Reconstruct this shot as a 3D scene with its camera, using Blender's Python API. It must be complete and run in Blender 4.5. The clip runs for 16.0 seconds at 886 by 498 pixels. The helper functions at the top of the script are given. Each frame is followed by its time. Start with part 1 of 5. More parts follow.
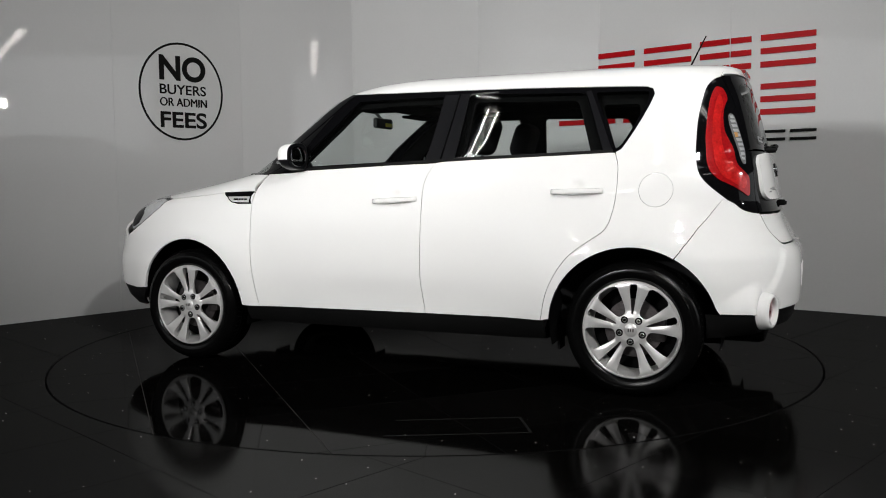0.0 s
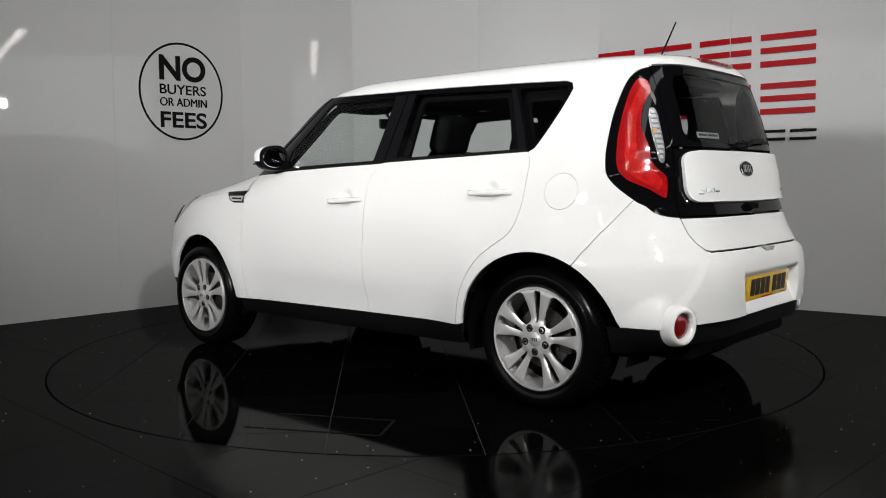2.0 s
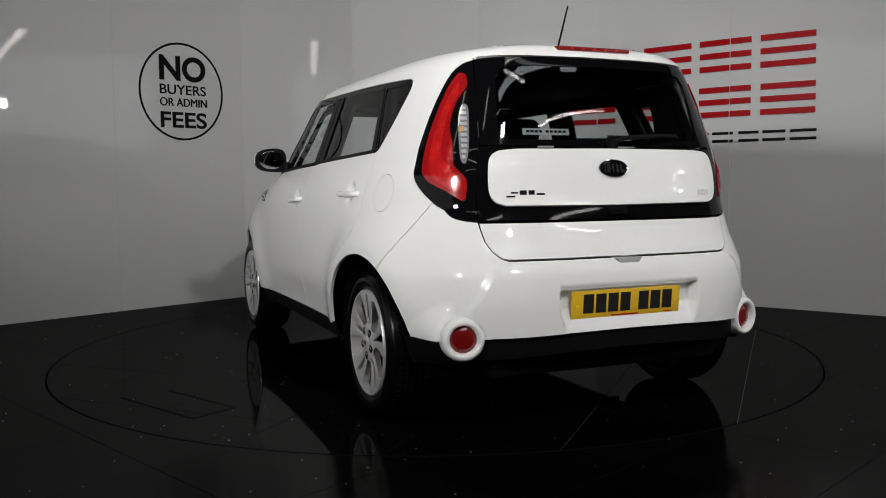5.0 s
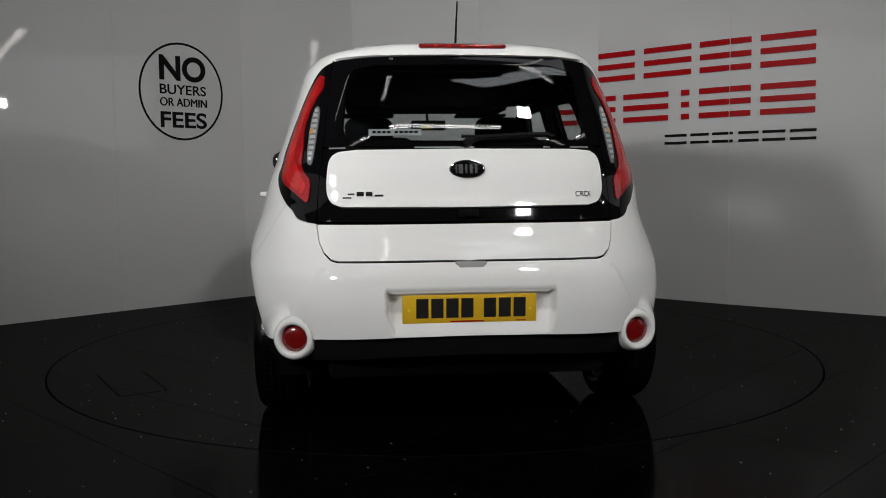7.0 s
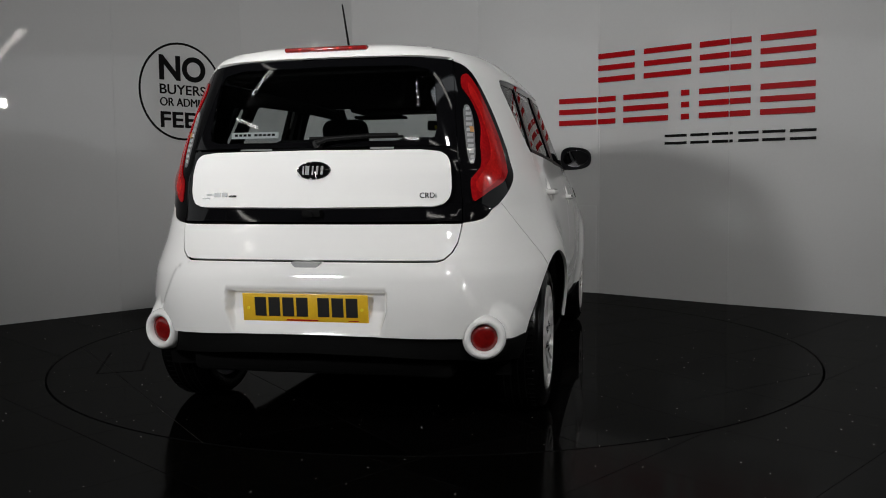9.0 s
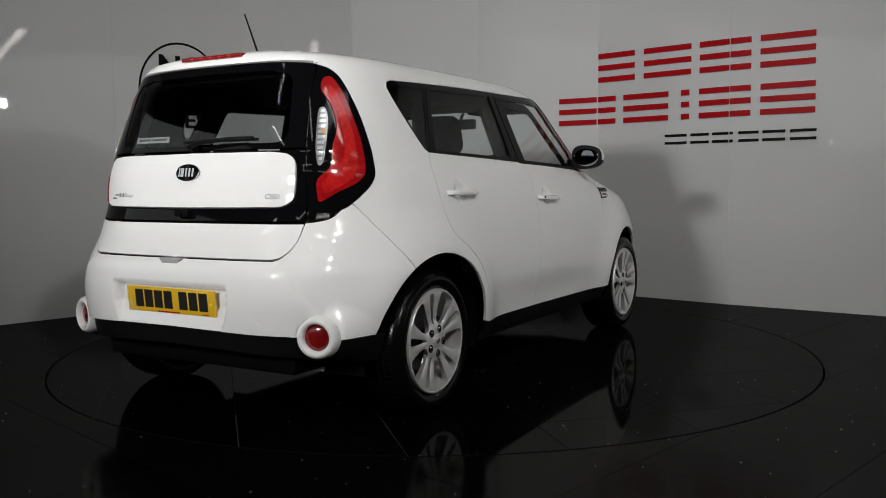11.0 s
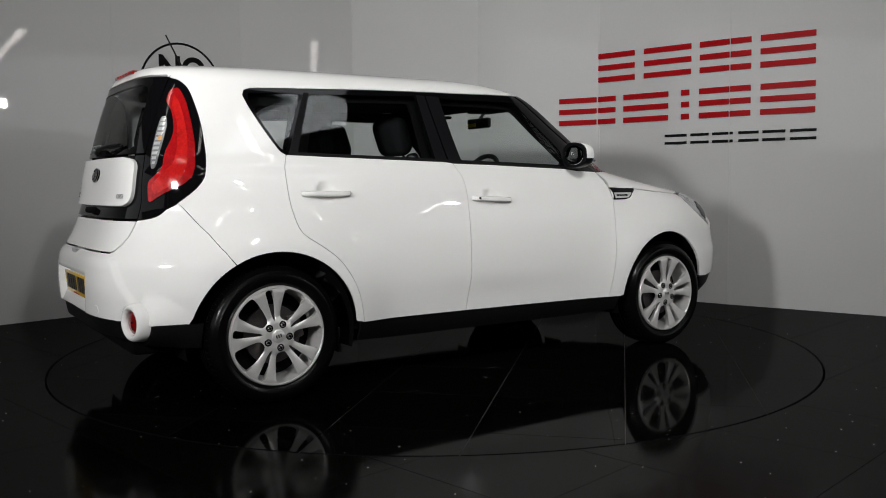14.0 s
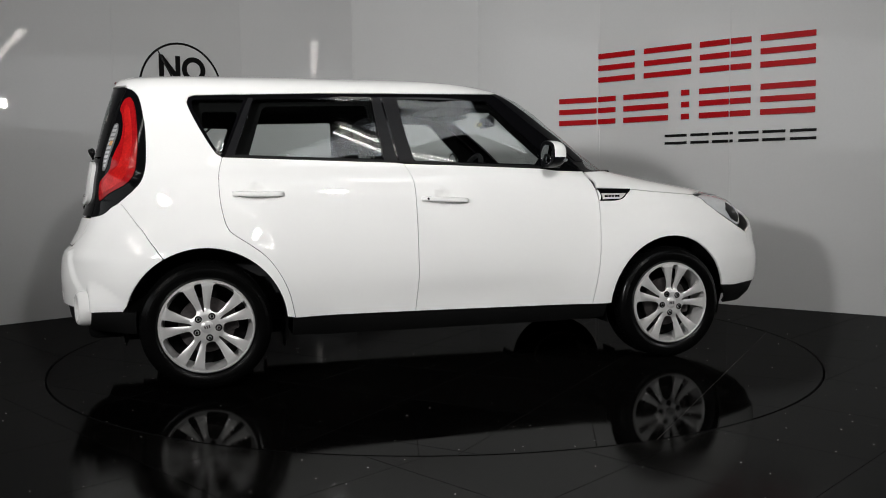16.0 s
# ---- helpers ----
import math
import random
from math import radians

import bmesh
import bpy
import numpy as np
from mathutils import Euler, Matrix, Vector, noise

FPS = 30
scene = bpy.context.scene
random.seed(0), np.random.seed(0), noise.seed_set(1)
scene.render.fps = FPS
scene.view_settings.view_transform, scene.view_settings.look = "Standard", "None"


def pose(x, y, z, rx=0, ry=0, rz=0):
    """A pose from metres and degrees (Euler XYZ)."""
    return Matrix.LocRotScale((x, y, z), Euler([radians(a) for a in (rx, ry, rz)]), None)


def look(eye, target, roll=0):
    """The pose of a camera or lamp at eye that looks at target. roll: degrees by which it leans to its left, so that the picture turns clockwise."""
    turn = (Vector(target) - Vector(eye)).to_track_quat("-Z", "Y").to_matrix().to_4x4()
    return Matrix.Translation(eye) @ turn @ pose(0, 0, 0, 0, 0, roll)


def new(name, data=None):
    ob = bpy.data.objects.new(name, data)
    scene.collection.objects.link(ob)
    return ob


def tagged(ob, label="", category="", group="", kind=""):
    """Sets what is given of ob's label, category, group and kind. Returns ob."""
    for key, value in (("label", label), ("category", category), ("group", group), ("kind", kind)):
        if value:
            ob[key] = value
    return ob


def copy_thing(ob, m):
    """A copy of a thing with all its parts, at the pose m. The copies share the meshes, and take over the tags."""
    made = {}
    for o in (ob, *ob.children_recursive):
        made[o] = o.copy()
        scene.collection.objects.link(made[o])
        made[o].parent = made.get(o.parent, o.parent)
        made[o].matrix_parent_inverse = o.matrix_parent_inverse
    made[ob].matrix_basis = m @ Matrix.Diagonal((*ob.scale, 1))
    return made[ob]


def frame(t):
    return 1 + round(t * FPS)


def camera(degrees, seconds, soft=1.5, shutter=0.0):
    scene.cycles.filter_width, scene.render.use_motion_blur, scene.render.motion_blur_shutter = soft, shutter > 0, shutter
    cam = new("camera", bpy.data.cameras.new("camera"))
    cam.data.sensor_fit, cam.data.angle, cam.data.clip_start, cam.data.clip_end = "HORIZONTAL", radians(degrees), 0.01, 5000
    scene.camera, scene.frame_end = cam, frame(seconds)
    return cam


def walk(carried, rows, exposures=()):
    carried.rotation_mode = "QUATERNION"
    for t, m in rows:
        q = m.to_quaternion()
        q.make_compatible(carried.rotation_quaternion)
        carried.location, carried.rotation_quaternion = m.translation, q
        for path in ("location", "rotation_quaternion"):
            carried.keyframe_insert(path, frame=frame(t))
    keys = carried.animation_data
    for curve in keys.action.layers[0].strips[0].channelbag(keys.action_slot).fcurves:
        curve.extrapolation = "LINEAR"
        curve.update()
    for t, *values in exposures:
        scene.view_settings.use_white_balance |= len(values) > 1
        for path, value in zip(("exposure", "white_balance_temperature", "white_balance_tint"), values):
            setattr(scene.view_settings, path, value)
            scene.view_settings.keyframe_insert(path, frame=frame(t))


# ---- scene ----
# ---- the camera ----
cam = camera(54.21, 16.0, soft=1.0)

SHOT = Matrix.Translation((0, -5.412, 1.015)) @ pose(0, 0, 0, 0, 0, -0.517) @ pose(0, 0, 0, 90 - 4.328, 0, 0) @ pose(0, 0, 0, 0, 0, -0.519)
walk(cam, [(0, SHOT), (16, SHOT)], exposures=[(0, -0.5), (3.0, -0.42), (4.2, -0.6), (6.5, -1.12), (9.0, -1.15), (11.5, -0.96), (12.5, -0.9), (14.0, -0.84), (16, -0.72)])

# ---- light ----
world = bpy.data.worlds.new("world")
scene.world = world
world.use_nodes = True
world.node_tree.nodes["Background"].inputs[0].default_value = (0.6, 0.7, 0.8, 1)
world.node_tree.nodes["Background"].inputs[1].default_value = 0.05


def area(name, eye, target, sx, sy, power, color=(1, 1, 1), spread=180):
    data = bpy.data.lights.new(name, "AREA")
    data.shape, data.size, data.size_y, data.energy, data.color = "RECTANGLE", sx, sy, power, color
    data.spread = radians(spread)
    ob = new(name, data)
    ob.matrix_world = look(eye, target)
    return ob


# daylight through the rooflight, three floodlights out of view, and fluorescent fittings
FITTINGS = [(1.95, -4.2, 4.3, 1.7, -13), (-0.4, -6.6, 5.4, 1.5, 80), (-4.6, -5.0, 5.6, 2.4, 35), (1.2, -9.4, 5.6, 2.4, 0), (7.4, -6.5, 5.6, 2.0, 60), (-7.0, -7.0, 5.6, 2.0, -60),
            (-2.5, -9.6, 5.6, 2.4, 0), (4.8, -9.6, 5.6, 2.4, 0), (15.15, -7.22, 5.2, 2.3, -31.9), (17.26, -8.53, 5.2, 2.3, -31.9), (19.37, -9.84, 5.2, 2.3, -31.9)]
ROOFLIGHT = pose(3.2, -5.2, 5.9, 0, 0, 45)
data = bpy.data.lights.new("rooflight_lamp", "AREA")
data.shape, data.size, data.size_y, data.energy, data.color = "RECTANGLE", 5.0, 0.7, 48, (0.94, 0.97, 1.0)
new("rooflight_lamp", data).matrix_world = ROOFLIGHT
area("floodlight_lamp", (-2.7, -5.4, 2.15), (0.8, 2.6, 2.8), 0.42, 0.34, 86, (0.995, 0.992, 0.99), 76)
area("floodlight_lamp", (6.0, -3.35, 2.5), (0.0, 0.3, 0.9), 0.12, 0.12, 45, (0.995, 0.99, 0.985))
# unseen floodlight, set as fill for the car's right side and rear
area("floodlight_lamp", (2.1, -6.5, 4.4), (1.2, 0.5, 0.8), 0.34, 0.30, 66, (1.0, 0.99, 0.98), 80)
# ---- materials ----
def nodes_of(name):
    m = bpy.data.materials.new(name)
    m.use_nodes = True
    nt = m.node_tree
    return m, nt, nt.nodes["Principled BSDF"]


def paint(name, color, rough=0.5, metal=0.0, vary=0.06, scale=6.0, fine=90.0, bump=0.0, coat=0.0, spec=0.5, rough_vary=0.05):
    """A surface with a broad and a fine variation of its colour and gloss, and a fine relief."""
    m, nt, b = nodes_of(name)
    tc = nt.nodes.new("ShaderNodeTexCoord")
    n1, n2 = nt.nodes.new("ShaderNodeTexNoise"), nt.nodes.new("ShaderNodeTexNoise")
    n1.inputs["Scale"].default_value, n2.inputs["Scale"].default_value = scale, fine
    n1.inputs["Detail"].default_value = 3
    for n in (n1, n2):
        nt.links.new(tc.outputs["Object"], n.inputs["Vector"])
    mix = nt.nodes.new("ShaderNodeMath")
    mix.operation = "ADD"
    nt.links.new(n1.outputs["Fac"], mix.inputs[0])
    nt.links.new(n2.outputs["Fac"], mix.inputs[1])
    ramp = nt.nodes.new("ShaderNodeMapRange")
    ramp.inputs["From Min"].default_value, ramp.inputs["From Max"].default_value = 0.6, 1.4
    ramp.inputs["To Min"].default_value, ramp.inputs["To Max"].default_value = 1 - vary, 1 + vary
    nt.links.new(mix.outputs[0], ramp.inputs["Value"])
    sc = nt.nodes.new("ShaderNodeVectorMath")
    sc.operation = "SCALE"
    sc.inputs[0].default_value = color
    nt.links.new(ramp.outputs[0], sc.inputs["Scale"])
    nt.links.new(sc.outputs[0], b.inputs["Base Color"])
    rr = nt.nodes.new("ShaderNodeMapRange")
    rr.inputs["From Min"].default_value, rr.inputs["From Max"].default_value = 0.3, 0.7
    rr.inputs["To Min"].default_value, rr.inputs["To Max"].default_value = max(0.01, rough * (1 - rough_vary)), rough * (1 + rough_vary)
    nt.links.new(n1.outputs["Fac"], rr.inputs["Value"])
    nt.links.new(rr.outputs[0], b.inputs["Roughness"])
    b.inputs["Metallic"].default_value = metal
    b.inputs["Specular IOR Level"].default_value = spec
    b.inputs["Coat Weight"].default_value, b.inputs["Coat Roughness"].default_value = coat, 0.03
    if bump:
        bp = nt.nodes.new("ShaderNodeBump")
        bp.inputs["Strength"].default_value, bp.inputs["Distance"].default_value = bump, 0.002
        nt.links.new(n2.outputs["Fac"], bp.inputs["Height"])
        nt.links.new(bp.outputs[0], b.inputs["Normal"])
    return m


def glass(name, tint, rough=0.0):
    """A thin pane: lets tinted light straight through and mirrors by its gloss."""
    m, nt, b = nodes_of(name)
    nt.nodes.remove(b)
    tr, gl, mx, lw, pw, ma = (nt.nodes.new("ShaderNode" + k) for k in ("BsdfTransparent", "BsdfGlossy", "MixShader", "LayerWeight", "Math", "Math"))
    tr.inputs["Color"].default_value = (*tint, 1)
    gl.inputs["Roughness"].default_value = rough
    lw.inputs["Blend"].default_value = 0.5
    pw.operation, ma.operation = "POWER", "MULTIPLY_ADD"
    pw.inputs[1].default_value, ma.inputs[1].default_value, ma.inputs[2].default_value = 5.0, 0.7, 0.05
    nt.links.new(lw.outputs["Facing"], pw.inputs[0])
    nt.links.new(pw.outputs[0], ma.inputs[0])
    nt.links.new(ma.outputs[0], mx.inputs[0])
    nt.links.new(tr.outputs[0], mx.inputs[1])
    nt.links.new(gl.outputs[0], mx.inputs[2])
    nt.links.new(mx.outputs[0], nt.nodes["Material Output"].inputs["Surface"])
    return m


def glow(name, color, strength):
    m, nt, b = nodes_of(name)
    b.inputs["Base Color"].default_value = (*color, 1)
    b.inputs["Emission Color"].default_value = (*color, 1)
    b.inputs["Emission Strength"].default_value = strength
    return m


def granite(name, base, speck, smooth, dull):
    """Black granite tile with stray bright flakes, its polish worn between smooth and dull."""
    m, nt, b = nodes_of(name)
    tc, info = nt.nodes.new("ShaderNodeTexCoord"), nt.nodes.new("ShaderNodeObjectInfo")
    vo, vo2, no = nt.nodes.new("ShaderNodeTexVoronoi"), nt.nodes.new("ShaderNodeTexVoronoi"), nt.nodes.new("ShaderNodeTexNoise")
    vo.inputs["Scale"].default_value, vo2.inputs["Scale"].default_value, no.inputs["Scale"].default_value = 7.0, 17.0, 2.2
    no.inputs["Detail"].default_value = 6
    for n in (vo, vo2, no):
        nt.links.new(tc.outputs["Object"], n.inputs["Vector"])
    masks = []
    for v, size, rare in ((vo, 0.026, 0.22), (vo2, 0.044, 0.36)):
        lt, sep, gt, mul = nt.nodes.new("ShaderNodeMath"), nt.nodes.new("ShaderNodeSeparateColor"), nt.nodes.new("ShaderNodeMath"), nt.nodes.new("ShaderNodeMath")
        lt.operation, gt.operation, mul.operation = "LESS_THAN", "GREATER_THAN", "MULTIPLY"
        lt.inputs[1].default_value, gt.inputs[1].default_value = size, rare
        nt.links.new(v.outputs["Distance"], lt.inputs[0])
        nt.links.new(v.outputs["Color"], sep.inputs[0])
        nt.links.new(sep.outputs[0], gt.inputs[0])
        nt.links.new(lt.outputs[0], mul.inputs[0])
        nt.links.new(gt.outputs[0], mul.inputs[1])
        masks.append(mul)
    mx = nt.nodes.new("ShaderNodeMath")
    mx.operation = "MAXIMUM"
    nt.links.new(masks[0].outputs[0], mx.inputs[0])
    nt.links.new(masks[1].outputs[0], mx.inputs[1])
    var = nt.nodes.new("ShaderNodeMapRange")
    var.inputs["To Min"].default_value, var.inputs["To Max"].default_value = 0.6, 1.5
    nt.links.new(info.outputs["Random"], var.inputs["Value"])
    sc = nt.nodes.new("ShaderNodeVectorMath")
    sc.operation = "SCALE"
    sc.inputs[0].default_value = base
    nt.links.new(var.outputs[0], sc.inputs["Scale"])
    cm = nt.nodes.new("ShaderNodeMix")
    cm.data_type = "RGBA"
    cm.inputs[7].default_value = (*speck, 1)
    nt.links.new(mx.outputs[0], cm.inputs[0])
    nt.links.new(sc.outputs[0], cm.inputs[6])
    nt.nodes.remove(b)
    df, gl, ms, lw, pw, ma = (nt.nodes.new("ShaderNode" + k) for k in ("BsdfDiffuse", "BsdfGlossy", "MixShader", "LayerWeight", "Math", "Math"))
    lw.inputs["Blend"].default_value = 0.5
    pw.operation, ma.operation = "POWER", "MULTIPLY_ADD"
    pw.inputs[1].default_value, ma.inputs[1].default_value, ma.inputs[2].default_value = 3.0, 0.115, 0.014
    nt.links.new(lw.outputs["Facing"], pw.inputs[0])
    nt.links.new(pw.outputs[0], ma.inputs[0])
    nt.links.new(ma.outputs[0], ms.inputs[0])
    nt.links.new(cm.outputs[2], df.inputs["Color"])
    nt.links.new(df.outputs[0], ms.inputs[1])
    nt.links.new(gl.outputs[0], ms.inputs[2])
    nt.links.new(ms.outputs[0], nt.nodes["Material Output"].inputs["Surface"])
    rr = nt.nodes.new("ShaderNodeMapRange")
    rr.inputs["From Min"].default_value, rr.inputs["From Max"].default_value = 0.3, 0.7
    rr.inputs["To Min"].default_value, rr.inputs["To Max"].default_value = smooth, dull
    nt.links.new(no.outputs["Fac"], rr.inputs["Value"])
    nt.links.new(rr.outputs[0], gl.inputs["Roughness"])
    return m


BODY_WHITE = paint("white_car_paint", (0.82, 0.815, 0.80), 0.55, vary=0.012, scale=3, fine=400, coat=1.0, spec=0.05, rough_vary=0.1)
GLOSS_BLACK = paint("gloss_black", (0.003, 0.003, 0.0035), 0.04, vary=0.1, spec=0.17)
SATIN_BLACK = paint("satin_black", (0.005, 0.005, 0.006), 0.36, vary=0.1, fine=300, spec=0.10)
TRIM_BLACK = paint("trim_black_plastic", (0.005, 0.005, 0.005), 0.5, vary=0.15, fine=500, bump=0.2, spec=0.12)
CABIN_BLACK = paint("cabin_black", (0.008, 0.008, 0.009), 0.7, vary=0.2, fine=300, bump=0.3)
SEAT_CLOTH = paint("seat_cloth", (0.010, 0.010, 0.011), 0.9, vary=0.2, fine=700, bump=0.5, spec=0.06)
HEADLINER = paint("headliner", (0.006, 0.006, 0.006), 0.95, vary=0.08, fine=300, spec=0.01)
RUBBER = paint("tyre_rubber", (0.002, 0.002, 0.002), 0.22, vary=0.2, fine=200, bump=0.12, spec=0.16)
ALLOY = paint("alloy_silver", (0.64, 0.63, 0.62), 0.32, metal=0.45, vary=0.04, fine=300)
CHROME = paint("chrome", (0.75, 0.75, 0.75), 0.10, metal=1.0, vary=0.03)
STEEL = paint("brake_steel", (0.10, 0.09, 0.09), 0.45, metal=0.9, vary=0.3, scale=20)
RED_LENS = paint("red_lens", (0.30, 0.005, 0.007), 0.12, vary=0.3, scale=14, coat=0.3, spec=0.3)
RED_BRIGHT = paint("red_lens_lit_tone", (0.44, 0.011, 0.010), 0.14, vary=0.35, scale=22, coat=0.3, spec=0.3)
RED_DARK = paint("red_reflector", (0.17, 0.004, 0.004), 0.18, vary=0.3, scale=25, coat=0.6)
HEAD_LENS = paint("headlight_lens", (0.66, 0.67, 0.68), 0.12, metal=0.45, vary=0.12, scale=25, coat=1.0)
AMBER_LENS = paint("amber_lens", (0.48, 0.25, 0.09), 0.2, vary=0.2)
CLEAR_LENS = paint("clear_lens", (0.30, 0.305, 0.31), 0.15, metal=0.5, vary=0.2, scale=40, coat=1.0)
PLATE_YELLOW = paint("plate_yellow", (0.72, 0.44, 0.02), 0.35, vary=0.06, coat=0.5)
PLATE_BLACK = paint("plate_black", (0.012, 0.012, 0.012), 0.4)
STICKER = paint("sticker_white", (0.6, 0.6, 0.6), 0.5)
TAG_YELLOW = paint("tag_yellow", (0.75, 0.62, 0.03), 0.5)
SIDE_GLASS = glass("side_glass", (0.88, 0.91, 0.90))
REAR_GLASS = glass("rear_glass", (0.62, 0.65, 0.65))
MIRROR_GLASS = paint("mirror_glass", (0.5, 0.5, 0.52), 0.02, metal=1.0, vary=0.01)
WALL_WHITE = paint("white_wall_panel", (0.52, 0.52, 0.515), 0.014, vary=0.02, scale=1.3, fine=60, rough_vary=0.3, bump=0.02)
WALL_JOINT = paint("wall_joint", (0.35, 0.35, 0.35), 0.6)
SIGN_RED = paint("sign_red", (0.34, 0.003, 0.006), 0.4, vary=0.04, spec=0.1)
SIGN_BLACK = paint("sign_black", (0.004, 0.004, 0.004), 0.5, spec=0.08)
GROUT = paint("grout", (0.10, 0.095, 0.09), 0.8, vary=0.3)
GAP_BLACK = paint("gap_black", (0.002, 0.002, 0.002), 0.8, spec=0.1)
TILE = granite("polished_black_granite", (0.0016, 0.0015, 0.0014), (0.75, 0.75, 0.72), 0.03, 0.08)
TILE_WORN = granite("worn_black_granite", (0.0018, 0.0017, 0.0015), (0.80, 0.80, 0.77), 0.08, 0.17)
ROOM_DARK = paint("dark_room_wall", (0.035, 0.035, 0.035), 0.7, vary=0.3, scale=1.0)
ROOF_SHEET = paint("roof_sheeting", (0.06, 0.06, 0.062), 0.6, vary=0.15, scale=1.0)
TUBE = glow("fluorescent_tube", (1.0, 0.97, 0.92), 40.0)
SKY_SHEET = glow("rooflight_sheet", (0.86, 0.93, 1.0), 1.6)
# unseen sheets added to brighten the display wall's upper reflections
GLOW_SHEET = glow("side_glow_sheet", (0.95, 0.98, 1.0), 1.2)
GLOW_SHEET_BRIGHT = glow("bright_side_glow_sheet", (0.95, 0.98, 1.0), 1.4)
FIXTURE = paint("lamp_fixture", (0.7, 0.7, 0.7), 0.5)


# ---- building helpers ----
def smooth_mesh(name, verts, faces, material, normals=None):
    me = bpy.data.meshes.new(name)
    me.from_pydata(verts, [], faces)
    me.materials.append(material)
    me.shade_smooth()
    if normals is not None:
        me.normals_split_custom_set(normals)
    return me


OFF = Vector((-1.401, 0.043, 0.0))  # from the turning axis to the rear axle


def link_part(name, me, parent, label="", at=None):
    ob = new(name, me)
    ob.parent = parent
    if at is not None:
        ob.location = at
    elif parent.type == "EMPTY" and parent.name.startswith("hatchback"):
        ob.location = OFF
    return tagged(ob, label) if label else ob


def part(name, bm, material, parent, label="", smooth=40, at=None):
    me = bpy.data.meshes.new(name)
    bm.normal_update()
    bm.to_mesh(me)
    bm.free()
    me.materials.append(material)
    if smooth:
        me.shade_smooth()
        me.set_sharp_from_angle(angle=radians(smooth))
    return link_part(name, me, parent, label, at)


def box(bm, lo, hi, bevel=0.0, m=None, seg=2):
    c = [(a + b) / 2 for a, b in zip(lo, hi)]
    s = [abs(b - a) for a, b in zip(lo, hi)]
    made = bmesh.ops.create_cube(bm, size=1, matrix=Matrix.Translation(c) @ Matrix.Diagonal((*s, 1)))["verts"]
    if bevel:
        es = list({e for v in made for e in v.link_edges})
        made = bmesh.ops.bevel(bm, geom=es, offset=bevel, segments=seg, profile=0.5, affect="EDGES")["verts"]
        made = list({v for f in bm.faces for v in f.verts if v in set(made)})
    if m is not None:
        bmesh.ops.transform(bm, matrix=m, verts=made)
    return made


def rod(bm, a, b, r0, r1=None, seg=12):
    a, b = Vector(a), Vector(b)
    m = Matrix.Translation((a + b) / 2) @ (b - a).to_track_quat("Z", "Y").to_matrix().to_4x4()
    bmesh.ops.create_cone(bm, cap_ends=True, segments=seg, radius1=r0, radius2=r0 if r1 is None else r1, depth=(b - a).length, matrix=m)


def lathe(bm, profile, seg=48, axis="y", closed=False):
    """Turn a profile of (radius, height) about an axis."""
    rings = []
    for k in range(seg):
        a = 2 * math.pi * k / seg
        ring = []
        for r, h in profile:
            p = (r * math.cos(a), h, r * math.sin(a)) if axis == "y" else (r * math.cos(a), r * math.sin(a), h)
            ring.append(bm.verts.new(p))
        rings.append(ring)
    n = len(profile)
    for k in range(seg):
        p, q = rings[k], rings[(k + 1) % seg]
        for i in range(n if closed else n - 1):
            j = (i + 1) % n
            try:
                bm.faces.new((p[i], p[j], q[j], q[i]))
            except ValueError:
                pass
    bmesh.ops.remove_doubles(bm, verts=bm.verts, dist=1e-6)
    bmesh.ops.recalc_face_normals(bm, faces=bm.faces)


def inside(p, poly):
    x, y, c = p[0], p[1], False
    for (x1, y1), (x2, y2) in zip(poly, poly[1:] + poly[:1]):
        if (y1 > y) != (y2 > y) and x < (x2 - x1) * (y - y1) / (y2 - y1) + x1:
            c = not c
    return c


def edge_gap(p, poly):
    best = 9.0
    for (x1, y1), (x2, y2) in zip(poly, poly[1:] + poly[:1]):
        dx, dy = x2 - x1, y2 - y1
        l2 = dx * dx + dy * dy
        t = 0 if l2 == 0 else max(0, min(1, ((p[0] - x1) * dx + (p[1] - y1) * dy) / l2))
        best = min(best, math.hypot(p[0] - x1 - t * dx, p[1] - y1 - t * dy))
    return best


def dense(poly, step=0.025):
    out = []
    for a, b in zip(poly, poly[1:] + poly[:1]):
        n = max(1, int(math.dist(a, b) / step))
        out += [(a[0] + (b[0] - a[0]) * k / n, a[1] + (b[1] - a[1]) * k / n) for k in range(n)]
    return out


def area2(poly):
    return sum(a[0] * b[1] - b[0] * a[1] for a, b in zip(poly, poly[1:] + poly[:1])) / 2


def inset(poly, d):
    """Move every corner of a closed outline inwards by d."""
    s = 1 if area2(poly) > 0 else -1
    out = []
    n = len(poly)
    for i in range(n):
        a, b, c = poly[i - 1], poly[i], poly[(i + 1) % n]
        n1 = Vector((-(b[1] - a[1]), b[0] - a[0]))
        n2 = Vector((-(c[1] - b[1]), c[0] - b[0]))
        if n1.length < 1e-9 or n2.length < 1e-9:
            out.append(b)
            continue
        n1.normalize(), n2.normalize()
        m = n1 + n2
        k = d * s / max(0.4, m.length_squared / 2) if m.length > 1e-6 else 0
        out.append((b[0] + m.x * k, b[1] + m.y * k))
    return out


